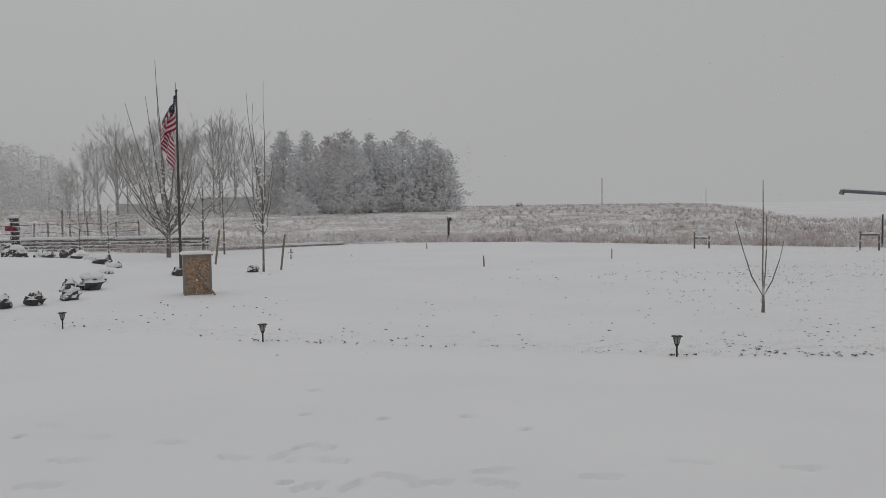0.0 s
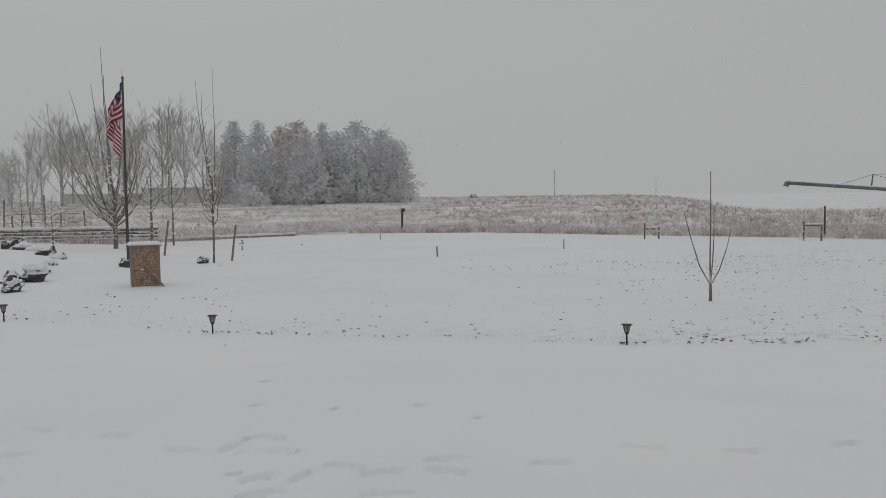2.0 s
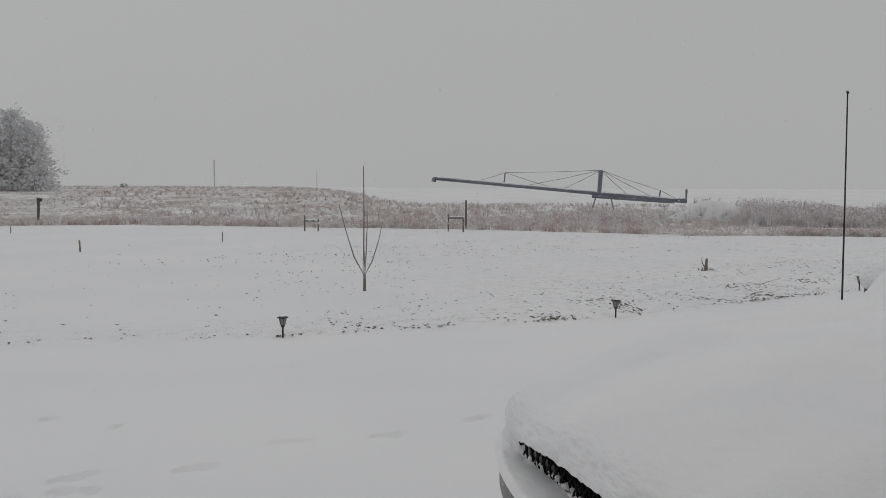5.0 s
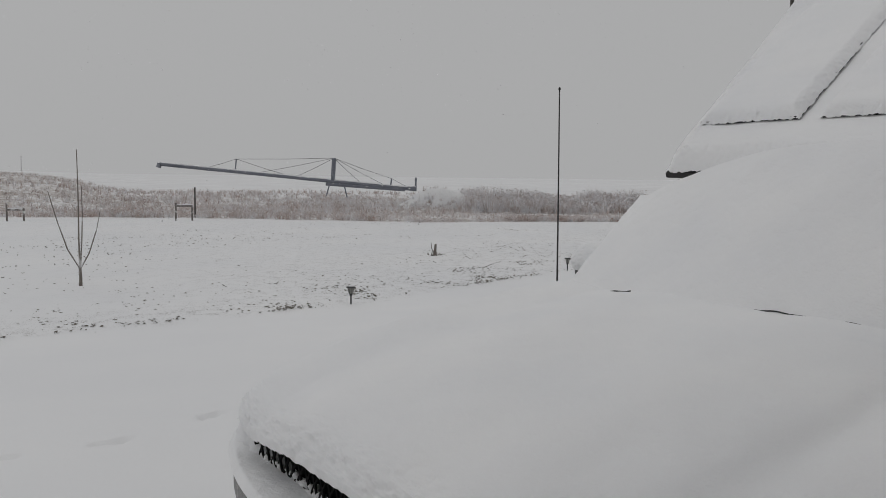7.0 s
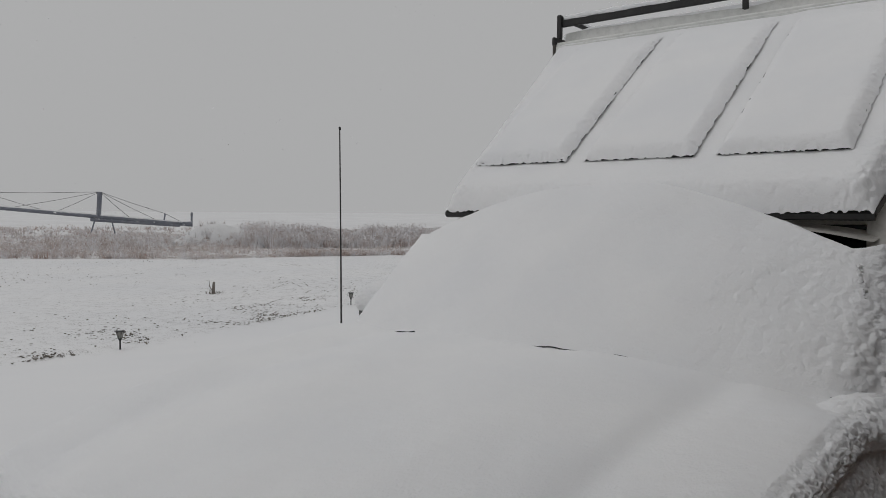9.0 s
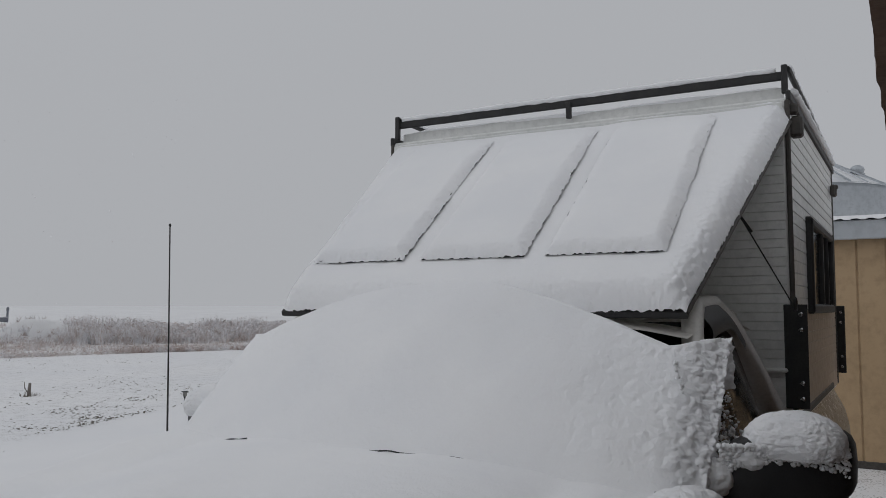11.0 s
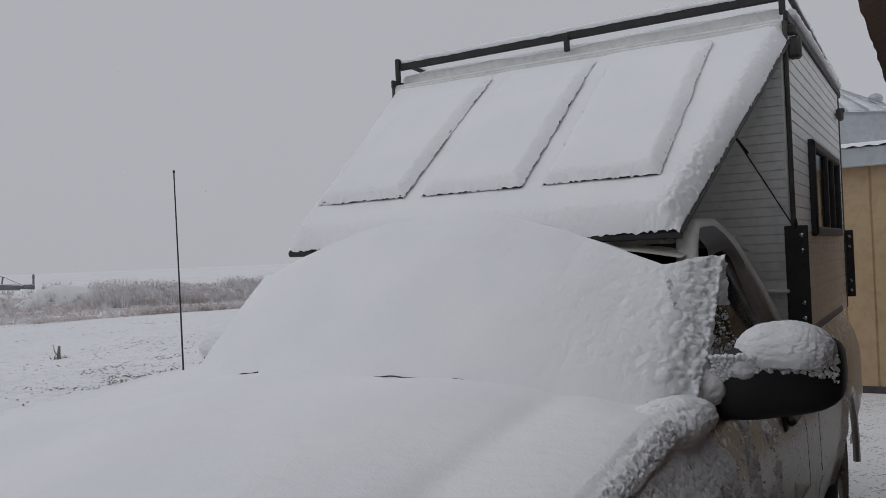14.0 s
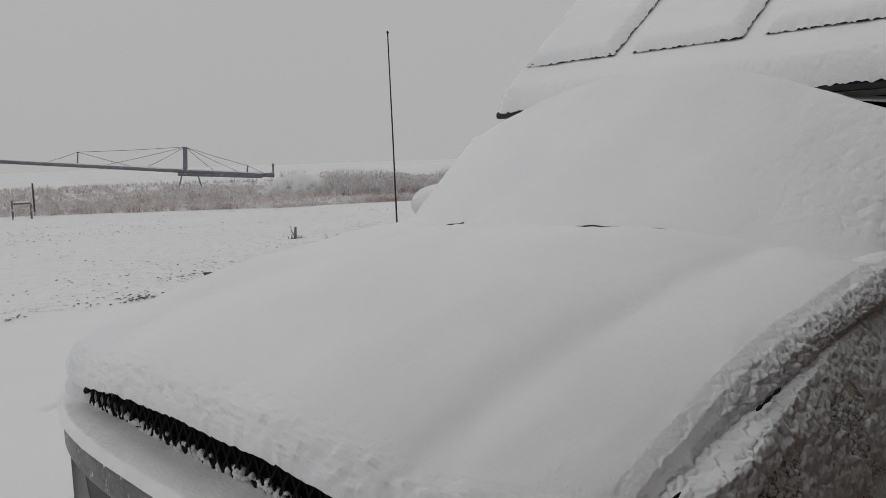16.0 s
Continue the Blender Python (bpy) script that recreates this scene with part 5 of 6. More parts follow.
THIN += [(rng.uniform(1.5, 3.2), rng.choice((-1, -1, 1)) * rng.uniform(0.25, 0.85), rng.uniform(-0.5, 0.5), rng.uniform(3.2, 5.0)) for k in range(11)]
shoot_tree("thin bare sapling with snowy side shoots", (-13.5, 31.3, 0), (0.05, 3.4), THIN, 5, 8, 0.026, 150)
for label, at, height, seed, trunk, limbs, first, spread, up, twigs, reach, clumps in (
        ("short snow-laden bare tree", (-23.3, 45.6, 0), 5.4, 12, 0.09, 14, 0.3, 0.8, 0.2, 1.3, 0.42, 220),
        ("short snow-laden bare tree", (-21.3, 44.2, 0), 5.6, 13, 0.06, 12, 0.3, 0.7, 0.3, 1.1, 0.36, 160),
        ("small snow-crusted fruit tree", (-27.6, 42.5, 0), 3.0, 15, 0.05, 16, 0.3, 1.1, 0.0, 1.2, 0.55, 260),
        ("small snow-crusted fruit tree", (-29.9, 43.2, 0), 4.4, 17, 0.05, 12, 0.2, 0.8, 0.2, 1.0, 0.4, 200)):
    o = bare_tree("yard_tree", label, at, height, seed, M_BARK, trunk, limbs, first, spread, up, 2, twigs, reach)
    crown = o.children[1].data
    part("snow_clumps", snow_clumps(Shape(), random.Random(seed), [v.co.copy() for v in crown.vertices if v.co.z < height * 0.85], clumps, 0.042), M_CRUST, o, "wet snow caught on the branches", True)
thing("tree_guard", "dark collar at the foot of a sapling", "tree guard", (-13.9, 31.2, 0), shape=Shape().blob((0, 0, 0.12), (0.26, 0.2, 0.16), 5, 0.5, 10, 7), mat=M_ROCK)
thing("yard_stone", "snow-capped stone by the flagpole", "stone", (-16.9, 31.5, 0), shape=Shape().blob((0, 0, 0.2), (0.3, 0.24, 0.28), 6, 0.5, 10, 7), mat=M_ROCK)
thing("yard_stone", "snow-capped stone by the flagpole", "stone", (-16.25, 29.3, 0), shape=Shape().blob((0, 0, 0.14), (0.2, 0.2, 0.2), 9, 0.5, 10, 7), mat=M_ROCK)

# sapling with four upright shoots
sap = thing("sapling", "pruned sapling with four upright bare shoots", "sapling", (3.56, 19.15, 0))
part("stem", Shape().tube([(0, 0, -0.05), (0.01, 0, 0.22), (0.0, 0, 0.46)], [0.042, 0.034, 0.03], 8), M_BARK, sap)
for line, r in (([(0.0, 0, 0.44), (-0.01, 0, 1.1), (0.0, 0, 1.9), (-0.01, 0, 3.02)], 0.02), ([(0, 0, 0.42), (-0.24, 0.02, 0.85), (-0.44, 0.02, 1.5), (-0.60, 0.02, 2.12)], 0.017),
                ([(0.01, 0, 0.42), (0.20, 0.02, 0.75), (0.36, 0.02, 1.25), (0.45, 0.02, 1.68)], 0.017), ([(0.01, 0.01, 0.44), (0.06, 0.05, 1.0), (0.09, 0.08, 1.6), (0.09, 0.1, 2.22)], 0.016)):
    part("shoot", Shape().tube(line, [r, r * 0.85, r * 0.7, r * 0.45], 6), M_BARK, sap)

# far belt of bare trees, their bark colour lightened for haze
rng = random.Random(11)
belt = []
for k in range(4):
    o = bare_tree("poplar", "tall bare tree in the far windbreak, snowy, haze in its bark colour", tuple(bearing(-26 - 2 * k, 112)), 10.5, 40 + k, M_BARK_FAR, 0.15, 15, 0.14, 0.55, 0.6, 3, 2.6, 0.40, "far bare trees")
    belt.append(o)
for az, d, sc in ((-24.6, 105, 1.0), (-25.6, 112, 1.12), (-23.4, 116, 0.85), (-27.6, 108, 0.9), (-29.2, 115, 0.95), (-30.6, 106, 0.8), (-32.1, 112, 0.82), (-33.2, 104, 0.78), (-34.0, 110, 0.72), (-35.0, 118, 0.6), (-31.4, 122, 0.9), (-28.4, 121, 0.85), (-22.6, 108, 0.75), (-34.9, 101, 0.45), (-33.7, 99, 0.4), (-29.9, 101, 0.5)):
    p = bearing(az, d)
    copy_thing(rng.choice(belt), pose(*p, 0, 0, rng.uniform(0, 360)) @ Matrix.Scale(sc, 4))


def needles(s, rng, c, out, count, r, size):
    """A bough's clump of small sprays round c, leaning outwards and up."""
    for k in range(count):
        d = Vector((rng.gauss(0, 1), rng.gauss(0, 1), rng.gauss(0, 0.6)))
        q = c + d * r * 0.5
        tip = (out * 0.7 + d.normalized() * 0.8 + Vector((0, 0, 0.35))).normalized() * size * rng.uniform(0.6, 1.3)
        wide = tip.cross(Vector((rng.gauss(0, 1), rng.gauss(0, 1), rng.gauss(0, 1)))).normalized() * size * rng.uniform(0.22, 0.42)
        s.add([q - tip * 0.5, q + wide, q + tip, q - wide], [(0, 1, 2, 3)])


def conifer(at, height, radius, seed, mat, ragged=0.25, base=0.06, group="far conifers", label="tall dark spruce paled by snow and by haze in its colour", blunt=0.85, dense=1.0):
    rng = random.Random(seed)
    o = thing("conifer", label, "tree", tuple(at), 0, group)
    part("trunk", Shape().tube([(0, 0, -0.3), (0, 0, height * 0.5), (0, 0, height * 0.97)], [0.24, 0.14, 0.02], 7), M_BARK_FAR, o)
    s = Shape()
    boughs = int(height * 17 * dense)
    for k in range(boughs):
        t = base + (0.985 - base) * (k + rng.random()) / boughs
        a = k * 2.4 + rng.uniform(-0.5, 0.5)
        full = 1.3 * radius * ((1 - t) ** blunt * 0.95 + 0.05)
        full *= 1 + ragged * (0.9 * noise.noise(Vector((math.cos(a) * 1.2, math.sin(a) * 1.2, t * 5 + seed * 3.0))) + rng.uniform(-0.35, 0.25))
        out = Vector((math.cos(a), math.sin(a), 0))
        rise = 0.35 * full * (0.3 + 1.1 * t) - 0.28 * full * (1 - t)
        n = max(1, int(full / 0.55))
        for m in range(n):
            f = (m + 0.5 + rng.uniform(-0.2, 0.3)) / n
            if f < 0.28 and n > 2:
                continue
            c = out * full * f + Vector((rng.gauss(0, 0.08), rng.gauss(0, 0.08), t * height + rise * f ** 1.4 + rng.gauss(0, 0.10)))
            needles(s, rng, c, out, int(7 + 4 * full ** 0.5), 0.42 + 0.10 * full, 0.34 - 0.10 * t)
    needles(s, rng, Vector((0, 0, height * 0.97)), Vector((0, 0, 1)), 14, 0.25, 0.24)
    part("crown", s, mat, o)
    return o


# conifer belt: snow on the crowns, haze put into the needle and twig tones
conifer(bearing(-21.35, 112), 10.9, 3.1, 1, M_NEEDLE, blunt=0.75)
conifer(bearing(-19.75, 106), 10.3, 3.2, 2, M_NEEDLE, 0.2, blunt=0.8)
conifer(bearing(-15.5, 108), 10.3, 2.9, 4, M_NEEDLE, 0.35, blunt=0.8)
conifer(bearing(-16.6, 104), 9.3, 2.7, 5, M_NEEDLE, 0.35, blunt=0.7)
conifer(bearing(-13.2, 107), 10.4, 3.1, 6, M_NEEDLE, 0.45, blunt=0.55, label="broad old pine paled by snow and by haze in its colour")
conifer(bearing(-11.5, 109), 9.4, 2.9, 7, M_NEEDLE, 0.5, blunt=0.5, label="broad old pine paled by snow and by haze in its colour")
conifer(bearing(-10.35, 107), 7.9, 2.1, 8, M_NEEDLE, 0.5, blunt=0.45, label="broad old pine paled by snow and by haze in its colour")
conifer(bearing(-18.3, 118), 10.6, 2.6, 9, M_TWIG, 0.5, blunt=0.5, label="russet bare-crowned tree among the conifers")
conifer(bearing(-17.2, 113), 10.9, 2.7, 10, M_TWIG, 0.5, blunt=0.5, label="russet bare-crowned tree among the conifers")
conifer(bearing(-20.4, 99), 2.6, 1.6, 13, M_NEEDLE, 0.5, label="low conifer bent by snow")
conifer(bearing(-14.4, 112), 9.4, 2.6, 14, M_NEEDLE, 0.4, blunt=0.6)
# farthest trees, faded by their near-white crown colour
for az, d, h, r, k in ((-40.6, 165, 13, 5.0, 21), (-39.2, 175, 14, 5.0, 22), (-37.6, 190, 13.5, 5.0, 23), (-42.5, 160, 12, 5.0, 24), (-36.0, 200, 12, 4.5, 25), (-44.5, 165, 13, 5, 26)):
    conifer(bearing(az, d), h, r, k, M_TWIG_HAZY, 0.4, blunt=0.5, dense=0.45, group="hazy far trees", label="far tree with the haze put into its pale colour")

# far farm buildings, walls paled in colour to look hazy
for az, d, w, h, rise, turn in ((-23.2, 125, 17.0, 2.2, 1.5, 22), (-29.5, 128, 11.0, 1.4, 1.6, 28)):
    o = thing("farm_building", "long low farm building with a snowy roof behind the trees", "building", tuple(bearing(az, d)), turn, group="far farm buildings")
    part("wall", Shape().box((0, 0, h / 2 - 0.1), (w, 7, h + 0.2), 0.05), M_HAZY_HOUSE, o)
    part("roof", Shape().add([(-w / 2 - 0.4, -4, h), (w / 2 + 0.4, -4, h), (w / 2 + 0.4, 0, h + rise), (-w / 2 - 0.4, 0, h + rise), (w / 2 + 0.4, 4, h), (-w / 2 - 0.4, 4, h)], [(0, 1, 2, 3), (3, 2, 4, 5), (0, 3, 5), (1, 4, 2)]), M_SNOW, o)
# utility poles, made faint by the haze in their wood colour
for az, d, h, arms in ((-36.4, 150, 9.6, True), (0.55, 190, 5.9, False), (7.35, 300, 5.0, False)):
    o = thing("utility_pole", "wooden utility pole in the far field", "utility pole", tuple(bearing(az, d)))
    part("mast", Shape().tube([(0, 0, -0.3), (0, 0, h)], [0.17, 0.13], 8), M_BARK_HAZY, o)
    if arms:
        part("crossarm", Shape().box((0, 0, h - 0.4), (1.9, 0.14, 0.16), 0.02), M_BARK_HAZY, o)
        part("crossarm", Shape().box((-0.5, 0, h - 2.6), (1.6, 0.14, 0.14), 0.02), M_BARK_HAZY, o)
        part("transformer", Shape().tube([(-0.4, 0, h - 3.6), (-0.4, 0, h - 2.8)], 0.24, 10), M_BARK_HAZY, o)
hay = thing("field_shed", "small dark hump on the field crest", "hump", tuple(bearing(-5.1, 150)), shape=Shape().blob((0, 0, 0.25), (0.65, 0.6, 0.55), 3, 0.3, 10, 7), mat=M_ROCK)

# ---- garden at the far side: stone bed, timber wall, pillar, wire fence ----
rng = random.Random(21)
STONES = ((-15.5, 18.7, 0.28), (-15.16, 19.5, 0.30), (-14.95, 20.7, 0.30), (-15.35, 21.2, 0.2), (-16.15, 23.6, 0.46), (-16.6, 23.1, 0.3), (-17.3, 25.6, 0.32), (-18.0, 27.3, 0.34), (-19.0, 29.4, 0.42), (-19.8, 30.0, 0.55), (-20.8, 30.8, 0.36),
          (-22.6, 33.4, 0.45), (-24.0, 34.7, 0.55), (-25.9, 36.3, 0.55), (-27.6, 37.2, 0.42), (-28.4, 37.6, 0.40), (-31.2, 39.6, 0.6), (-31.9, 40.1, 0.6), (-33.6, 40.0, 0.7))
for k, (x, y, r) in enumerate(STONES):
    a, wide, tall, turn = rng.uniform(0.75, 1.1), 0.75, rng.uniform(0.7, 0.95), rng.uniform(0, 180)
    o = thing("bed_stone", "dark fieldstone edging the raised bed, capped with snow", "stone", (x, y, 0), turn, "stones round the raised bed",
              Shape().blob((0, 0, r * 0.5), (r * a, r * wide, r * tall), k, 0.75, 14, 9, 0.7), M_ROCK)
    if k % 4 != 1:
        part("snow_cap", Shape().blob((0, 0.05 * r, r * 0.5 + r * tall * 0.72), (r * a * 0.8, r * wide * 0.8, r * 0.32), k + 3, 0.5, 16, 9), M_SNOW, o, "rounded cap of snow", True)
pil = thing("gate_pillar", "stone gate pillar with a red letter box", "pillar", (-32.9, 41.6, 0), 20)
for k in range(9):
    part("stone", Shape().box((rng.uniform(-0.03, 0.03), 0, 0.14 + 0.26 * k), (0.42 + rng.uniform(-0.04, 0.05), 0.42, 0.245), 0.05), M_ROCK, pil)
part("letter_box", Shape().box((-0.18, -0.28, 1.72), (0.46, 0.3, 0.30), 0.04), M_RED, pil, "dark red letter box")
part("snow_cap", Shape().blob((0, 0, 2.40), (0.28, 0.28, 0.10), 2), M_CRUST, pil)
tw = thing("timber_wall", "low wall of stacked logs with snow on each course", "timber wall", (-31.0, 48.0, 0))
a, b = Vector((-38.0, 46.6, 0)), Vector((-25.2, 50.2, 0))
for c in range(4):
    for k in range(6):
        p, q = a.lerp(b, k / 6), a.lerp(b, (k + 0.98) / 6)
        o = Vector((0, 0.05 * c, 0.12 + 0.22 * c)) - Vector((-31.0, 48.0, 0))
        part("log", Shape().tube([p + o, p.lerp(q, 0.5) + o + Vector((0, 0, 0.02 * rng.random())), q + o], 0.105, 7), M_WALL_LOG, tw)
part("snow_cap", Shape().tube([a.lerp(b, t) - Vector((-31.0, 48.0, -0.92 - 0.01 * fbm(t, 0, 30))) for t in np.linspace(0, 1, 40)], 0.10, 7), M_SNOW, tw)
for a, b, h in (((-24.0, 48.9, 0), (-17.7, 55.6, 0), 0.22), ((-16.9, 56.6, 0), (-14.2, 57.0, 0), 0.15)):
    a, b = Vector(a), Vector(b)
    ed = thing("timber_edging", "timber edging along the lawn with a roll of snow on top", "edging", tuple(a))
    part("beam", Shape().tube([(0, 0, h * 0.4), (b - a) + Vector((0, 0, h * 0.4))], h * 0.5, 6), M_WOOD, ed)
    part("snow_cap", Shape().tube([(b - a) * t + Vector((0, 0, h * 0.95 + 0.02 * fbm(t, 1, 12))) for t in np.linspace(0, 1, 24)], h * 0.45, 7), M_SNOW, ed)
wf = thing("wire_fence", "sagging wire fence with uneven wooden posts", "fence", tuple(bearing(-35, 68)))
wo = bearing(-35, 68)
tops = []
for k, az in enumerate((-39, -37, -36.2, -35.4, -34.9, -33.9, -33.1, -32.2, -30.8)):
    p = bearing(az, 66 + (k % 3)) - wo
    h = (1.7, 1.6, 1.5, 2.6, 1.4, 1.9, 2.9, 1.6, 1.6)[k]
    part("post", Shape().tube([p, p + Vector((rng.uniform(-0.1, 0.1), 0, h))], 0.065, 6), M_WOOD, wf)
    tops.append(p + Vector((0, 0, 1.45)))
for dz in (0, -0.6):
    part("wire", Shape().tube([t + Vector((0, 0, dz)) for t in tops], 0.018, 4), M_ROPE, wf)

# ---- grain auger ----
AU = bearing(24, 78, 0)
aug = thing("grain_auger", "long blue-grey grain auger with truss cables, resting low", "auger", tuple(AU))
zt = lambda el, d: EYE.z + d * math.tan(radians(el))
tip, end = bearing(15.5, 80, zt(0.80, 80)), bearing(32.6, 76, zt(-0.72, 76))
along = lambda t: tip.lerp(end, t) - AU
part("tube", Shape().tube([along(0), along(0.5), along(1.0)], 0.17, 10), M_AUGER, aug, smooth=True)
part("snow_strip", Shape().tube([along(0.01) + Vector((0, 0, 0.13)), along(0.5) + Vector((0, 0, 0.13)), along(0.98) + Vector((0, 0, 0.13))], 0.10, 8), M_SNOW, aug, "strip of snow along the tube", True)
part("spout", Shape().tube([along(0) + Vector((0, 0, 0.1)), along(-0.005) + Vector((0, 0, -0.32))], [0.20, 0.24], 8), M_AUGER, aug, "discharge spout")
azp = lambda az: next(t / 400 for t in range(400) if math.degrees(math.atan2((tip.lerp(end, t / 400) - EYE).x, (tip.lerp(end, t / 400) - EYE).y)) >= az)
part("undercarriage", Shape().tube([along(azp(26.3)) + Vector((0, 0, -0.30)), along(azp(31.8)) + Vector((0, 0, -0.12))], 0.16, 8), M_AUGER, aug)
masts = []
for az, el, r in ((20.35, 1.22, 0.06), (26.9, 1.38, 0.20), (30.85, 0.02, 0.07)):
    foot = along(azp(az - 0.08))
    head = tip.lerp(end, azp(az))
    head = Vector((head.x, head.y, zt(el, (head - EYE).length))) - AU
    part("mast", Shape().tube([foot, head], r, 6), M_AUGER, aug, "upright truss mast")
    masts.append(head)
wires = [(along(azp(18.2)), masts[0]), (masts[0], masts[1]), (masts[1], masts[2]), (masts[2], along(0.985)), (masts[1], along(azp(21.5))), (masts[1], along(azp(24.2))), (masts[1], along(azp(28.8))), (masts[1], along(azp(30.6))), (masts[0], along(azp(24.2)))]
for p, q in wires:
    m = (p + q) / 2 - Vector((0, 0, 0.05))
    part("cable", Shape().tube([p, m, q], 0.02, 4), M_ROPE, aug, "truss cable")
for az in (26.6, 27.6):
    p = along(azp(az)) + Vector((0, 0, -0.3))
    part("leg", Shape().tube([p, p + Vector((-0.35 if az < 27 else 0.3, 0, -1.1))], 0.06, 6), M_AUGER, aug)
hp = bearing(32.45, 76, 0) - AU
part("drive_head", Shape().box((hp.x - 0.3, hp.y, zt(-0.62, 76)), (0.8, 0.4, 0.34), 0.06).tube([(hp.x + 0.12, hp.y, zt(-0.75, 76)), (hp.x + 0.16, hp.y, zt(0.12, 76))], [0.11, 0.06], 8).box((hp.x + 0.15, hp.y, zt(-0.05, 76)), (0.2, 0.16, 0.3), 0.04), M_AUGER, aug, "drive head")

# snow-covered heap beside the auger
hc = bearing(34.1, 66)
def mound_z(x, y):
    r = math.hypot(x / (3.6 if x < 0 else 4.4), y / 1.8)
    return 1.85 * (1 - step(0.1, 1.2, r)) + 0.22 * fbm(x + 4, y, 0.55) * (1 - step(0.6, 1.2, r)) + 0.07 * fbm(x, y, 2.2) - 0.15


thing("snow_mound", "low mound of earth covered by snow", "heap", tuple(hc), -34, shape=Shape().grid(lambda u, w: Vector((-4.6 + 10.2 * u, -2.4 + 4.8 * w, mound_z(-4.6 + 10.2 * u, -2.4 + 4.8 * w))), 90, 44), mat=snow_material("heap_snow", 2.0, 0.8, 0.25, 0.6), smooth=True)

# ---- dry grass, brush, weeds ----
def blades(s, rng, p, height, count, width, spread):
    for k in range(count):
        a = rng.uniform(0, 2 * math.pi)
        h = height * rng.uniform(0.55, 1.15)
        o = Vector((math.cos(a), math.sin(a), 0))
        w = Vector((-o.y, o.x, 0)) * width * rng.uniform(0.6, 1.4)
        b = Vector(p) + o * rng.uniform(0, spread * 0.4) - Vector((0, 0, 0.05))
        t = b + o * spread * rng.uniform(0.1, 1.0) + Vector((0, 0, h))
        s.add([b - w, b + w, t], [(0, 1, 2)])


rng = random.Random(31)
s = Shape()
for k in range(17000):
    az = rng.uniform(-46, 62)
    e = lerp_table(YARD_EDGE, az)
    long = step(-60, -40, az) * (1 - step(5, 14, az))
    far = 92 + 85 * long
    d = e + 0.2 + (far - e) * rng.random() ** 2.1
    p = bearing(az, d)
    if rng.random() > 0.45 + 0.9 * step(-0.4, 0.35, fbm(p.x, p.y, 0.09)):
        continue
    tall = (0.40 - 0.16 * step(34, 38, az) + 0.35 * fbm(p.x, p.y, 0.15)) * (1 - 0.35 * long * step(60, 90, d))
    blades(s, rng, p, max(tall, 0.2), 6, 0.018 + 0.0006 * (d - 45), 0.42)
    for m in range(6):
        c = p + Vector((rng.gauss(0, 0.22), rng.gauss(0, 0.22), max(tall, 0.2) * rng.uniform(0.2, 1.0)))
        w = Vector((rng.gauss(0, 1), rng.gauss(0, 1), rng.gauss(0, 0.4))).normalized() * rng.uniform(0.03, 0.09)
        u = Vector((rng.gauss(0, 1), rng.gauss(0, 1), rng.gauss(0, 1))).normalized() * rng.uniform(0.03, 0.08)
        s.add([c - w, c + u, c + w], [(0, 1, 2)])
thing("dry_grass", "tall dry grass of the fallow field, dusted with snow", "grass", shape=s, mat=M_GRASS, kind="stuff")

s = Shape()
for k in range(2300):
    az = rng.uniform(-3, 58) if k % 3 else rng.uniform(34, 58)
    dense = step(33, 37, az) * 0.8 + 0.85 * math.exp(-((az - 28.0) / 2.6) ** 2) + 0.06
    if rng.random() > dense or 31.6 < az < 36.2 and k % 9:
        continue
    d = rng.uniform(60, 74) if az > 30 else rng.uniform(56, 72)
    p = bearing(az, d)
    h = (0.70 + 0.60 * step(34, 36.5, az) * (1 - 0.30 * step(39, 42, az))) * (1 + 0.55 * fbm(p.x, p.y, 0.45)) 
    blades(s, rng, p, h, 15, 0.028, h * 0.75)
    for m in range(16):
        a = rng.uniform(0, 6.28)
        c = p + Vector((math.cos(a) * h * 0.45, math.sin(a) * h * 0.45, h * rng.uniform(0.35, 0.95)))
        w = Vector((rng.gauss(0, 1), rng.gauss(0, 1), rng.gauss(0, 0.6))).normalized() * rng.uniform(0.05, 0.13)
        u = Vector((rng.gauss(0, 1), rng.gauss(0, 1), rng.gauss(0, 1))).normalized() * rng.uniform(0.05, 0.13)
        s.add([c - w, c + u, c + w], [(0, 1, 2)])
for k in range(200):
    x, y = rng.uniform(-3.6, 4.6), rng.uniform(-1.9, 1.2)
    q = hc + Matrix.Rotation(radians(-34), 3, "Z") @ Vector((x, y, 0))
    q.z += mound_z(x, y)
    if x > 1.7 + 0.5 * y or y < -1.0 - 0.15 * x or k % 9 == 0:
        blades(s, rng, q, rng.uniform(0.25, 0.55), 14, 0.024, 0.4)
thing("frosted_brush", "low frosted brush along the field edge", "brush", shape=s, mat=M_BRUSH, kind="stuff")

s = Shape()


def sprig(x, y, h, n=4):
    blades(s, rng, (x, y, ground_z(x, y) + 0.02), h * 1.15, n + 2, 0.016, h * 1.1)


def tuft(x, y, r):
    """A low rosette of dark leaves standing out of the snow."""
    z = ground_z(x, y) + 0.03
    for m in range(7):
        a = rng.uniform(0, 6.28)
        o = Vector((math.cos(a), math.sin(a), 0))
        w = Vector((-o.y, o.x, 0)) * r * rng.uniform(0.22, 0.42)
        b = Vector((x, y, z - 0.02))
        c = b + o * r * rng.uniform(0.3, 0.6) + Vector((0, 0, r * rng.uniform(0.5, 0.95)))
        s.add([b, c - w, b + o * r * rng.uniform(0.7, 1.2) + Vector((0, 0, r * rng.uniform(0.3, 0.8))), c + w], [(0, 1, 2, 3)])


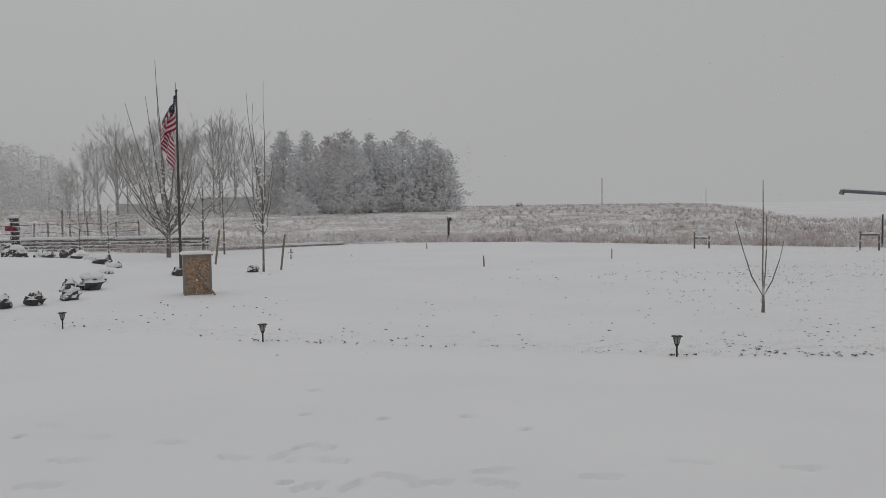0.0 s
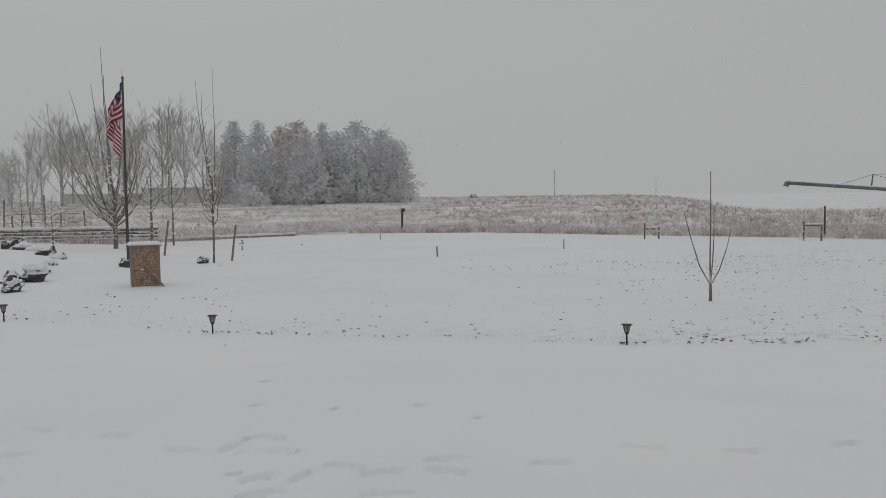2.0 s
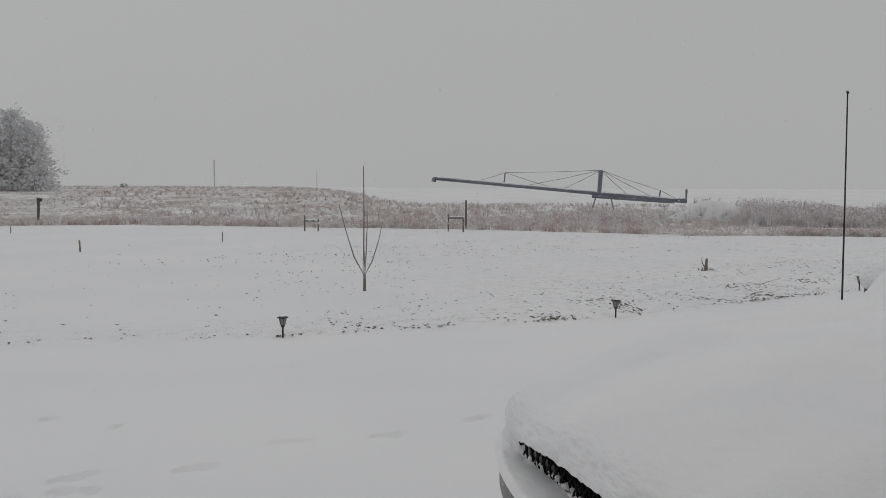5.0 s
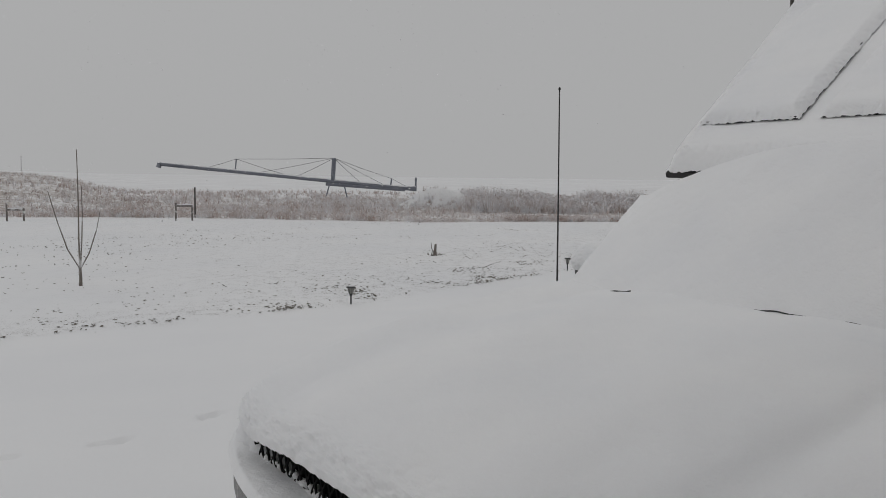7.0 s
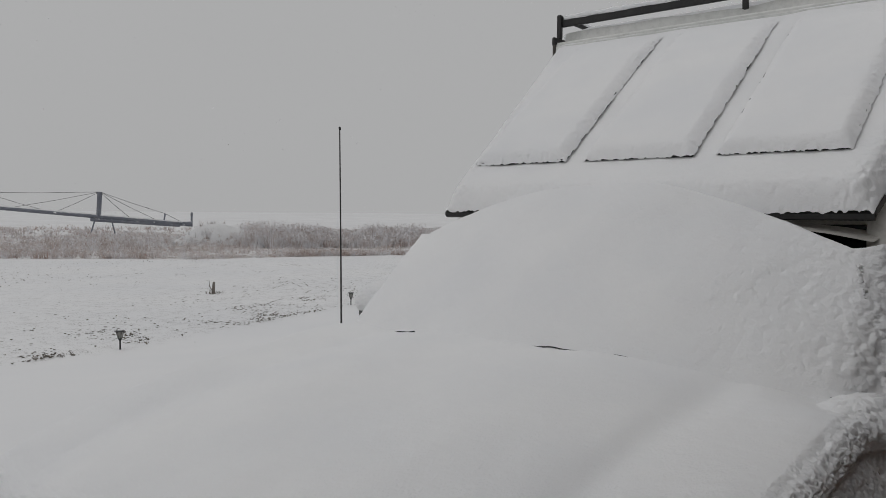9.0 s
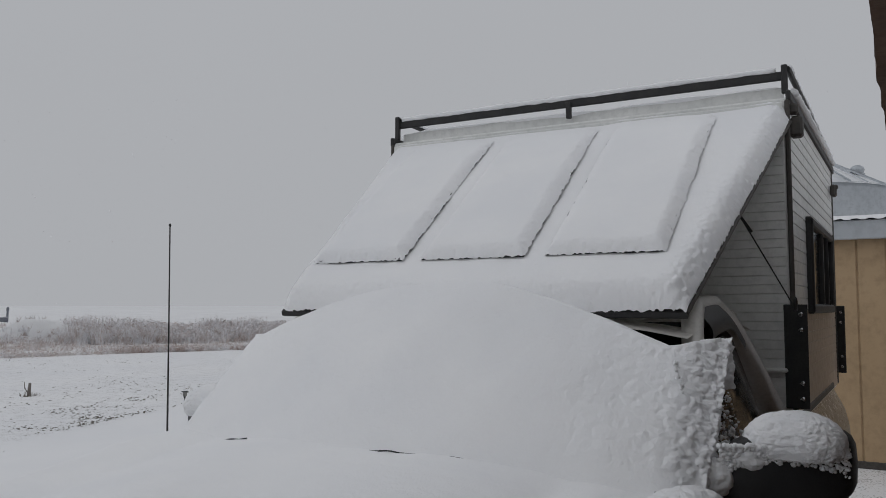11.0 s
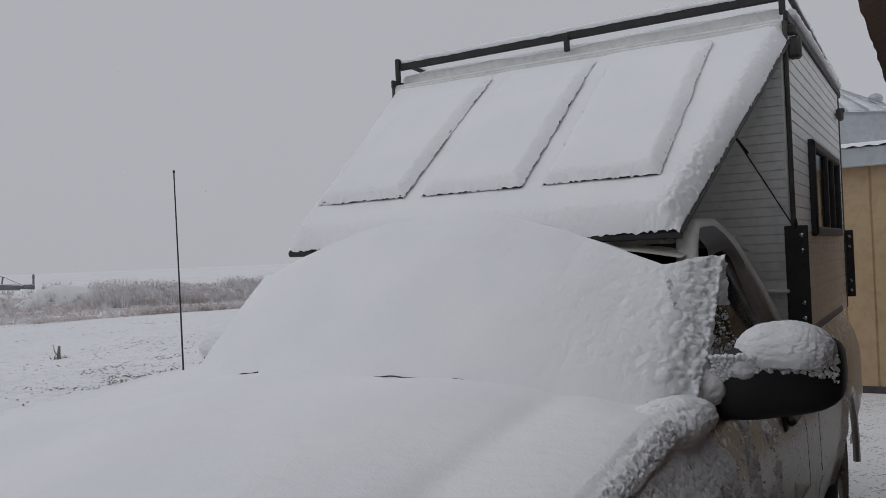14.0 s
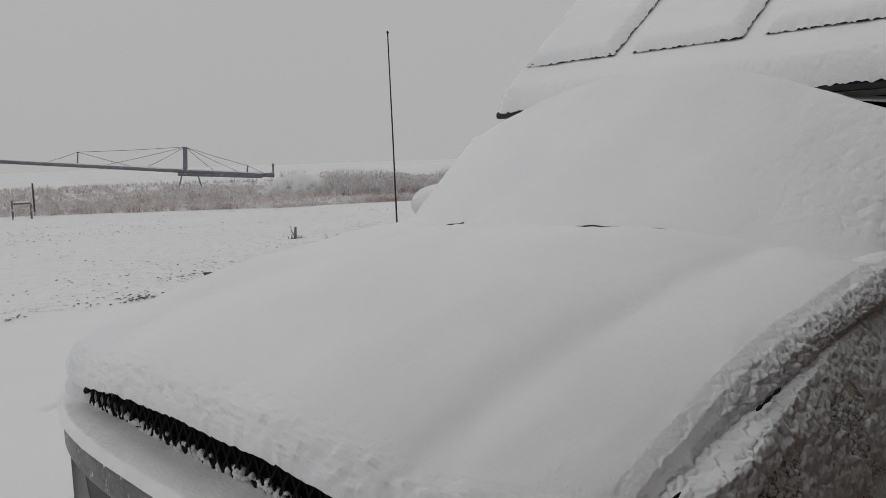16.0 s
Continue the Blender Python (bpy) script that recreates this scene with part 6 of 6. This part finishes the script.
# thick along the edge of the drive, in clumps
for k in range(16000):
    x = rng.uniform(-9, 21)
    v = verge(x) + 0.03 + (rng.uniform(0, 2.6) if k % 2 else abs(rng.gauss(0, 0.7 + 0.05 * max(x, 0))))
    clump = step(-0.05, 0.5, fbm(x, v * 0.5, 0.8)) * (0.03 + 0.97 * step(-1.5, 5.0, x))
    if rng.random() < 0.62 * clump + 0.006:
        tuft(x, v, 0.012 + 0.03 * rng.random() ** 1.6)
        if rng.random() < 0.35:
            sprig(x, v, rng.uniform(0.03, 0.06), 3)
# single weeds over the lawn
for k in range(6500):
    x = rng.uniform(-14, 27)
    v = verge(x) + rng.random() ** 1.6 * 22
    if rng.random() < (0.2 + 0.65 * step(-2, 4, x)) * step(-0.3, 0.4, fbm(x, v, 0.35)):
        tuft(x, v, rng.uniform(0.018, 0.042))
# loose rows left by the mower
for k in range(70):
    x, v, n = rng.uniform(4, 27), rng.uniform(3.5, 21), int(rng.uniform(5, 22))
    for m in range(n):
        px = x + rng.gauss(0, 0.55)
        tuft(px, verge(x) + v + 0.25 * (px - x) + rng.gauss(0, 0.05), rng.uniform(0.015, 0.03))
for x, y in ((-5.25, 14.0), (-6.5, 14.2), (-6.2, 14.25), (-5.0, 13.9), (1.0, 13.5), (1.5, 13.52), (6.7, 13.9), (-0.2, 13.55), (3.5, 13.7), (6.3, 13.95), (11.2, 15.1), (13.2, 15.8)):
    for k in range(11):
        tuft(x + rng.gauss(0, 0.24), max(y, verge(x)) + abs(rng.gauss(0, 0.25)), rng.uniform(0.012, 0.03))
for k in range(70):
    a, d = rng.uniform(0, 6.28), rng.random()
    tuft(14.6 + math.cos(a) * 0.42 * d, 21.6 + math.sin(a) * 0.42 * d, rng.uniform(0.02, 0.045))
    if k < 16:
        sprig(14.6 + math.cos(a) * 0.22 * d, 21.6 + math.sin(a) * 0.22 * d, rng.uniform(0.08, 0.2), 3)
for k in range(14):
    sprig(3.56 + rng.gauss(0, 0.3), 19.1 + rng.gauss(0, 0.15), 0.05, 3)
thing("lawn_weeds", "dark weed tips and leaves poking through the snow", "weeds", shape=s, mat=M_WEED, kind="stuff")

# falling snow
s, rng = Shape(), random.Random(77)
for k in range(26000):
    az, d = rng.uniform(-60, 100), 6 + 130 * rng.random() ** 0.62
    top = 1.0 + d * 0.30
    p = bearing(az, d, 0)
    p.z = ground_z(p.x, p.y) + rng.random() * top
    if p.x > -1.5 and p.y < 6 and p.y > -4:
        continue
    r = rng.uniform(0.006, 0.016) + 0.00022 * d
    v = [p + Vector((rng.gauss(0, 1), rng.gauss(0, 1), rng.gauss(0, 1))).normalized() * r for m in range(4)]
    s.add(v, [(0, 1, 2), (0, 2, 3), (0, 3, 1), (1, 3, 2)])
thing("falling_snow", "snowflakes drifting in the air", "snowflakes", shape=s, mat=M_SNOW, kind="stuff")

# denser snowfall over the far field
s = Shape()
for k in range(44000):
    az, d = rng.uniform(-50, -8.5), rng.uniform(42, 98)
    p = bearing(az, d, 0)
    p.z = 0.6 + rng.random() ** 1.3 * d * 0.105
    r = rng.uniform(0.016, 0.036)
    a, b = rng.uniform(0, 6.28), rng.uniform(0, 6.28)
    u = Vector((math.cos(a), math.sin(a), math.sin(b))) * r
    w = Vector((-math.sin(a), math.cos(a), math.cos(b))) * r
    n = u.cross(w).normalized() * r
    s.add([p + u, p - u * 0.5 + w, p - u * 0.5 - w, p + n], [(0, 1, 3), (1, 2, 3), (2, 0, 3), (0, 2, 1)])
thing("far_snowfall", "snowfall thickening over the far field", "snowflakes", shape=s, mat=M_SNOW, kind="stuff")
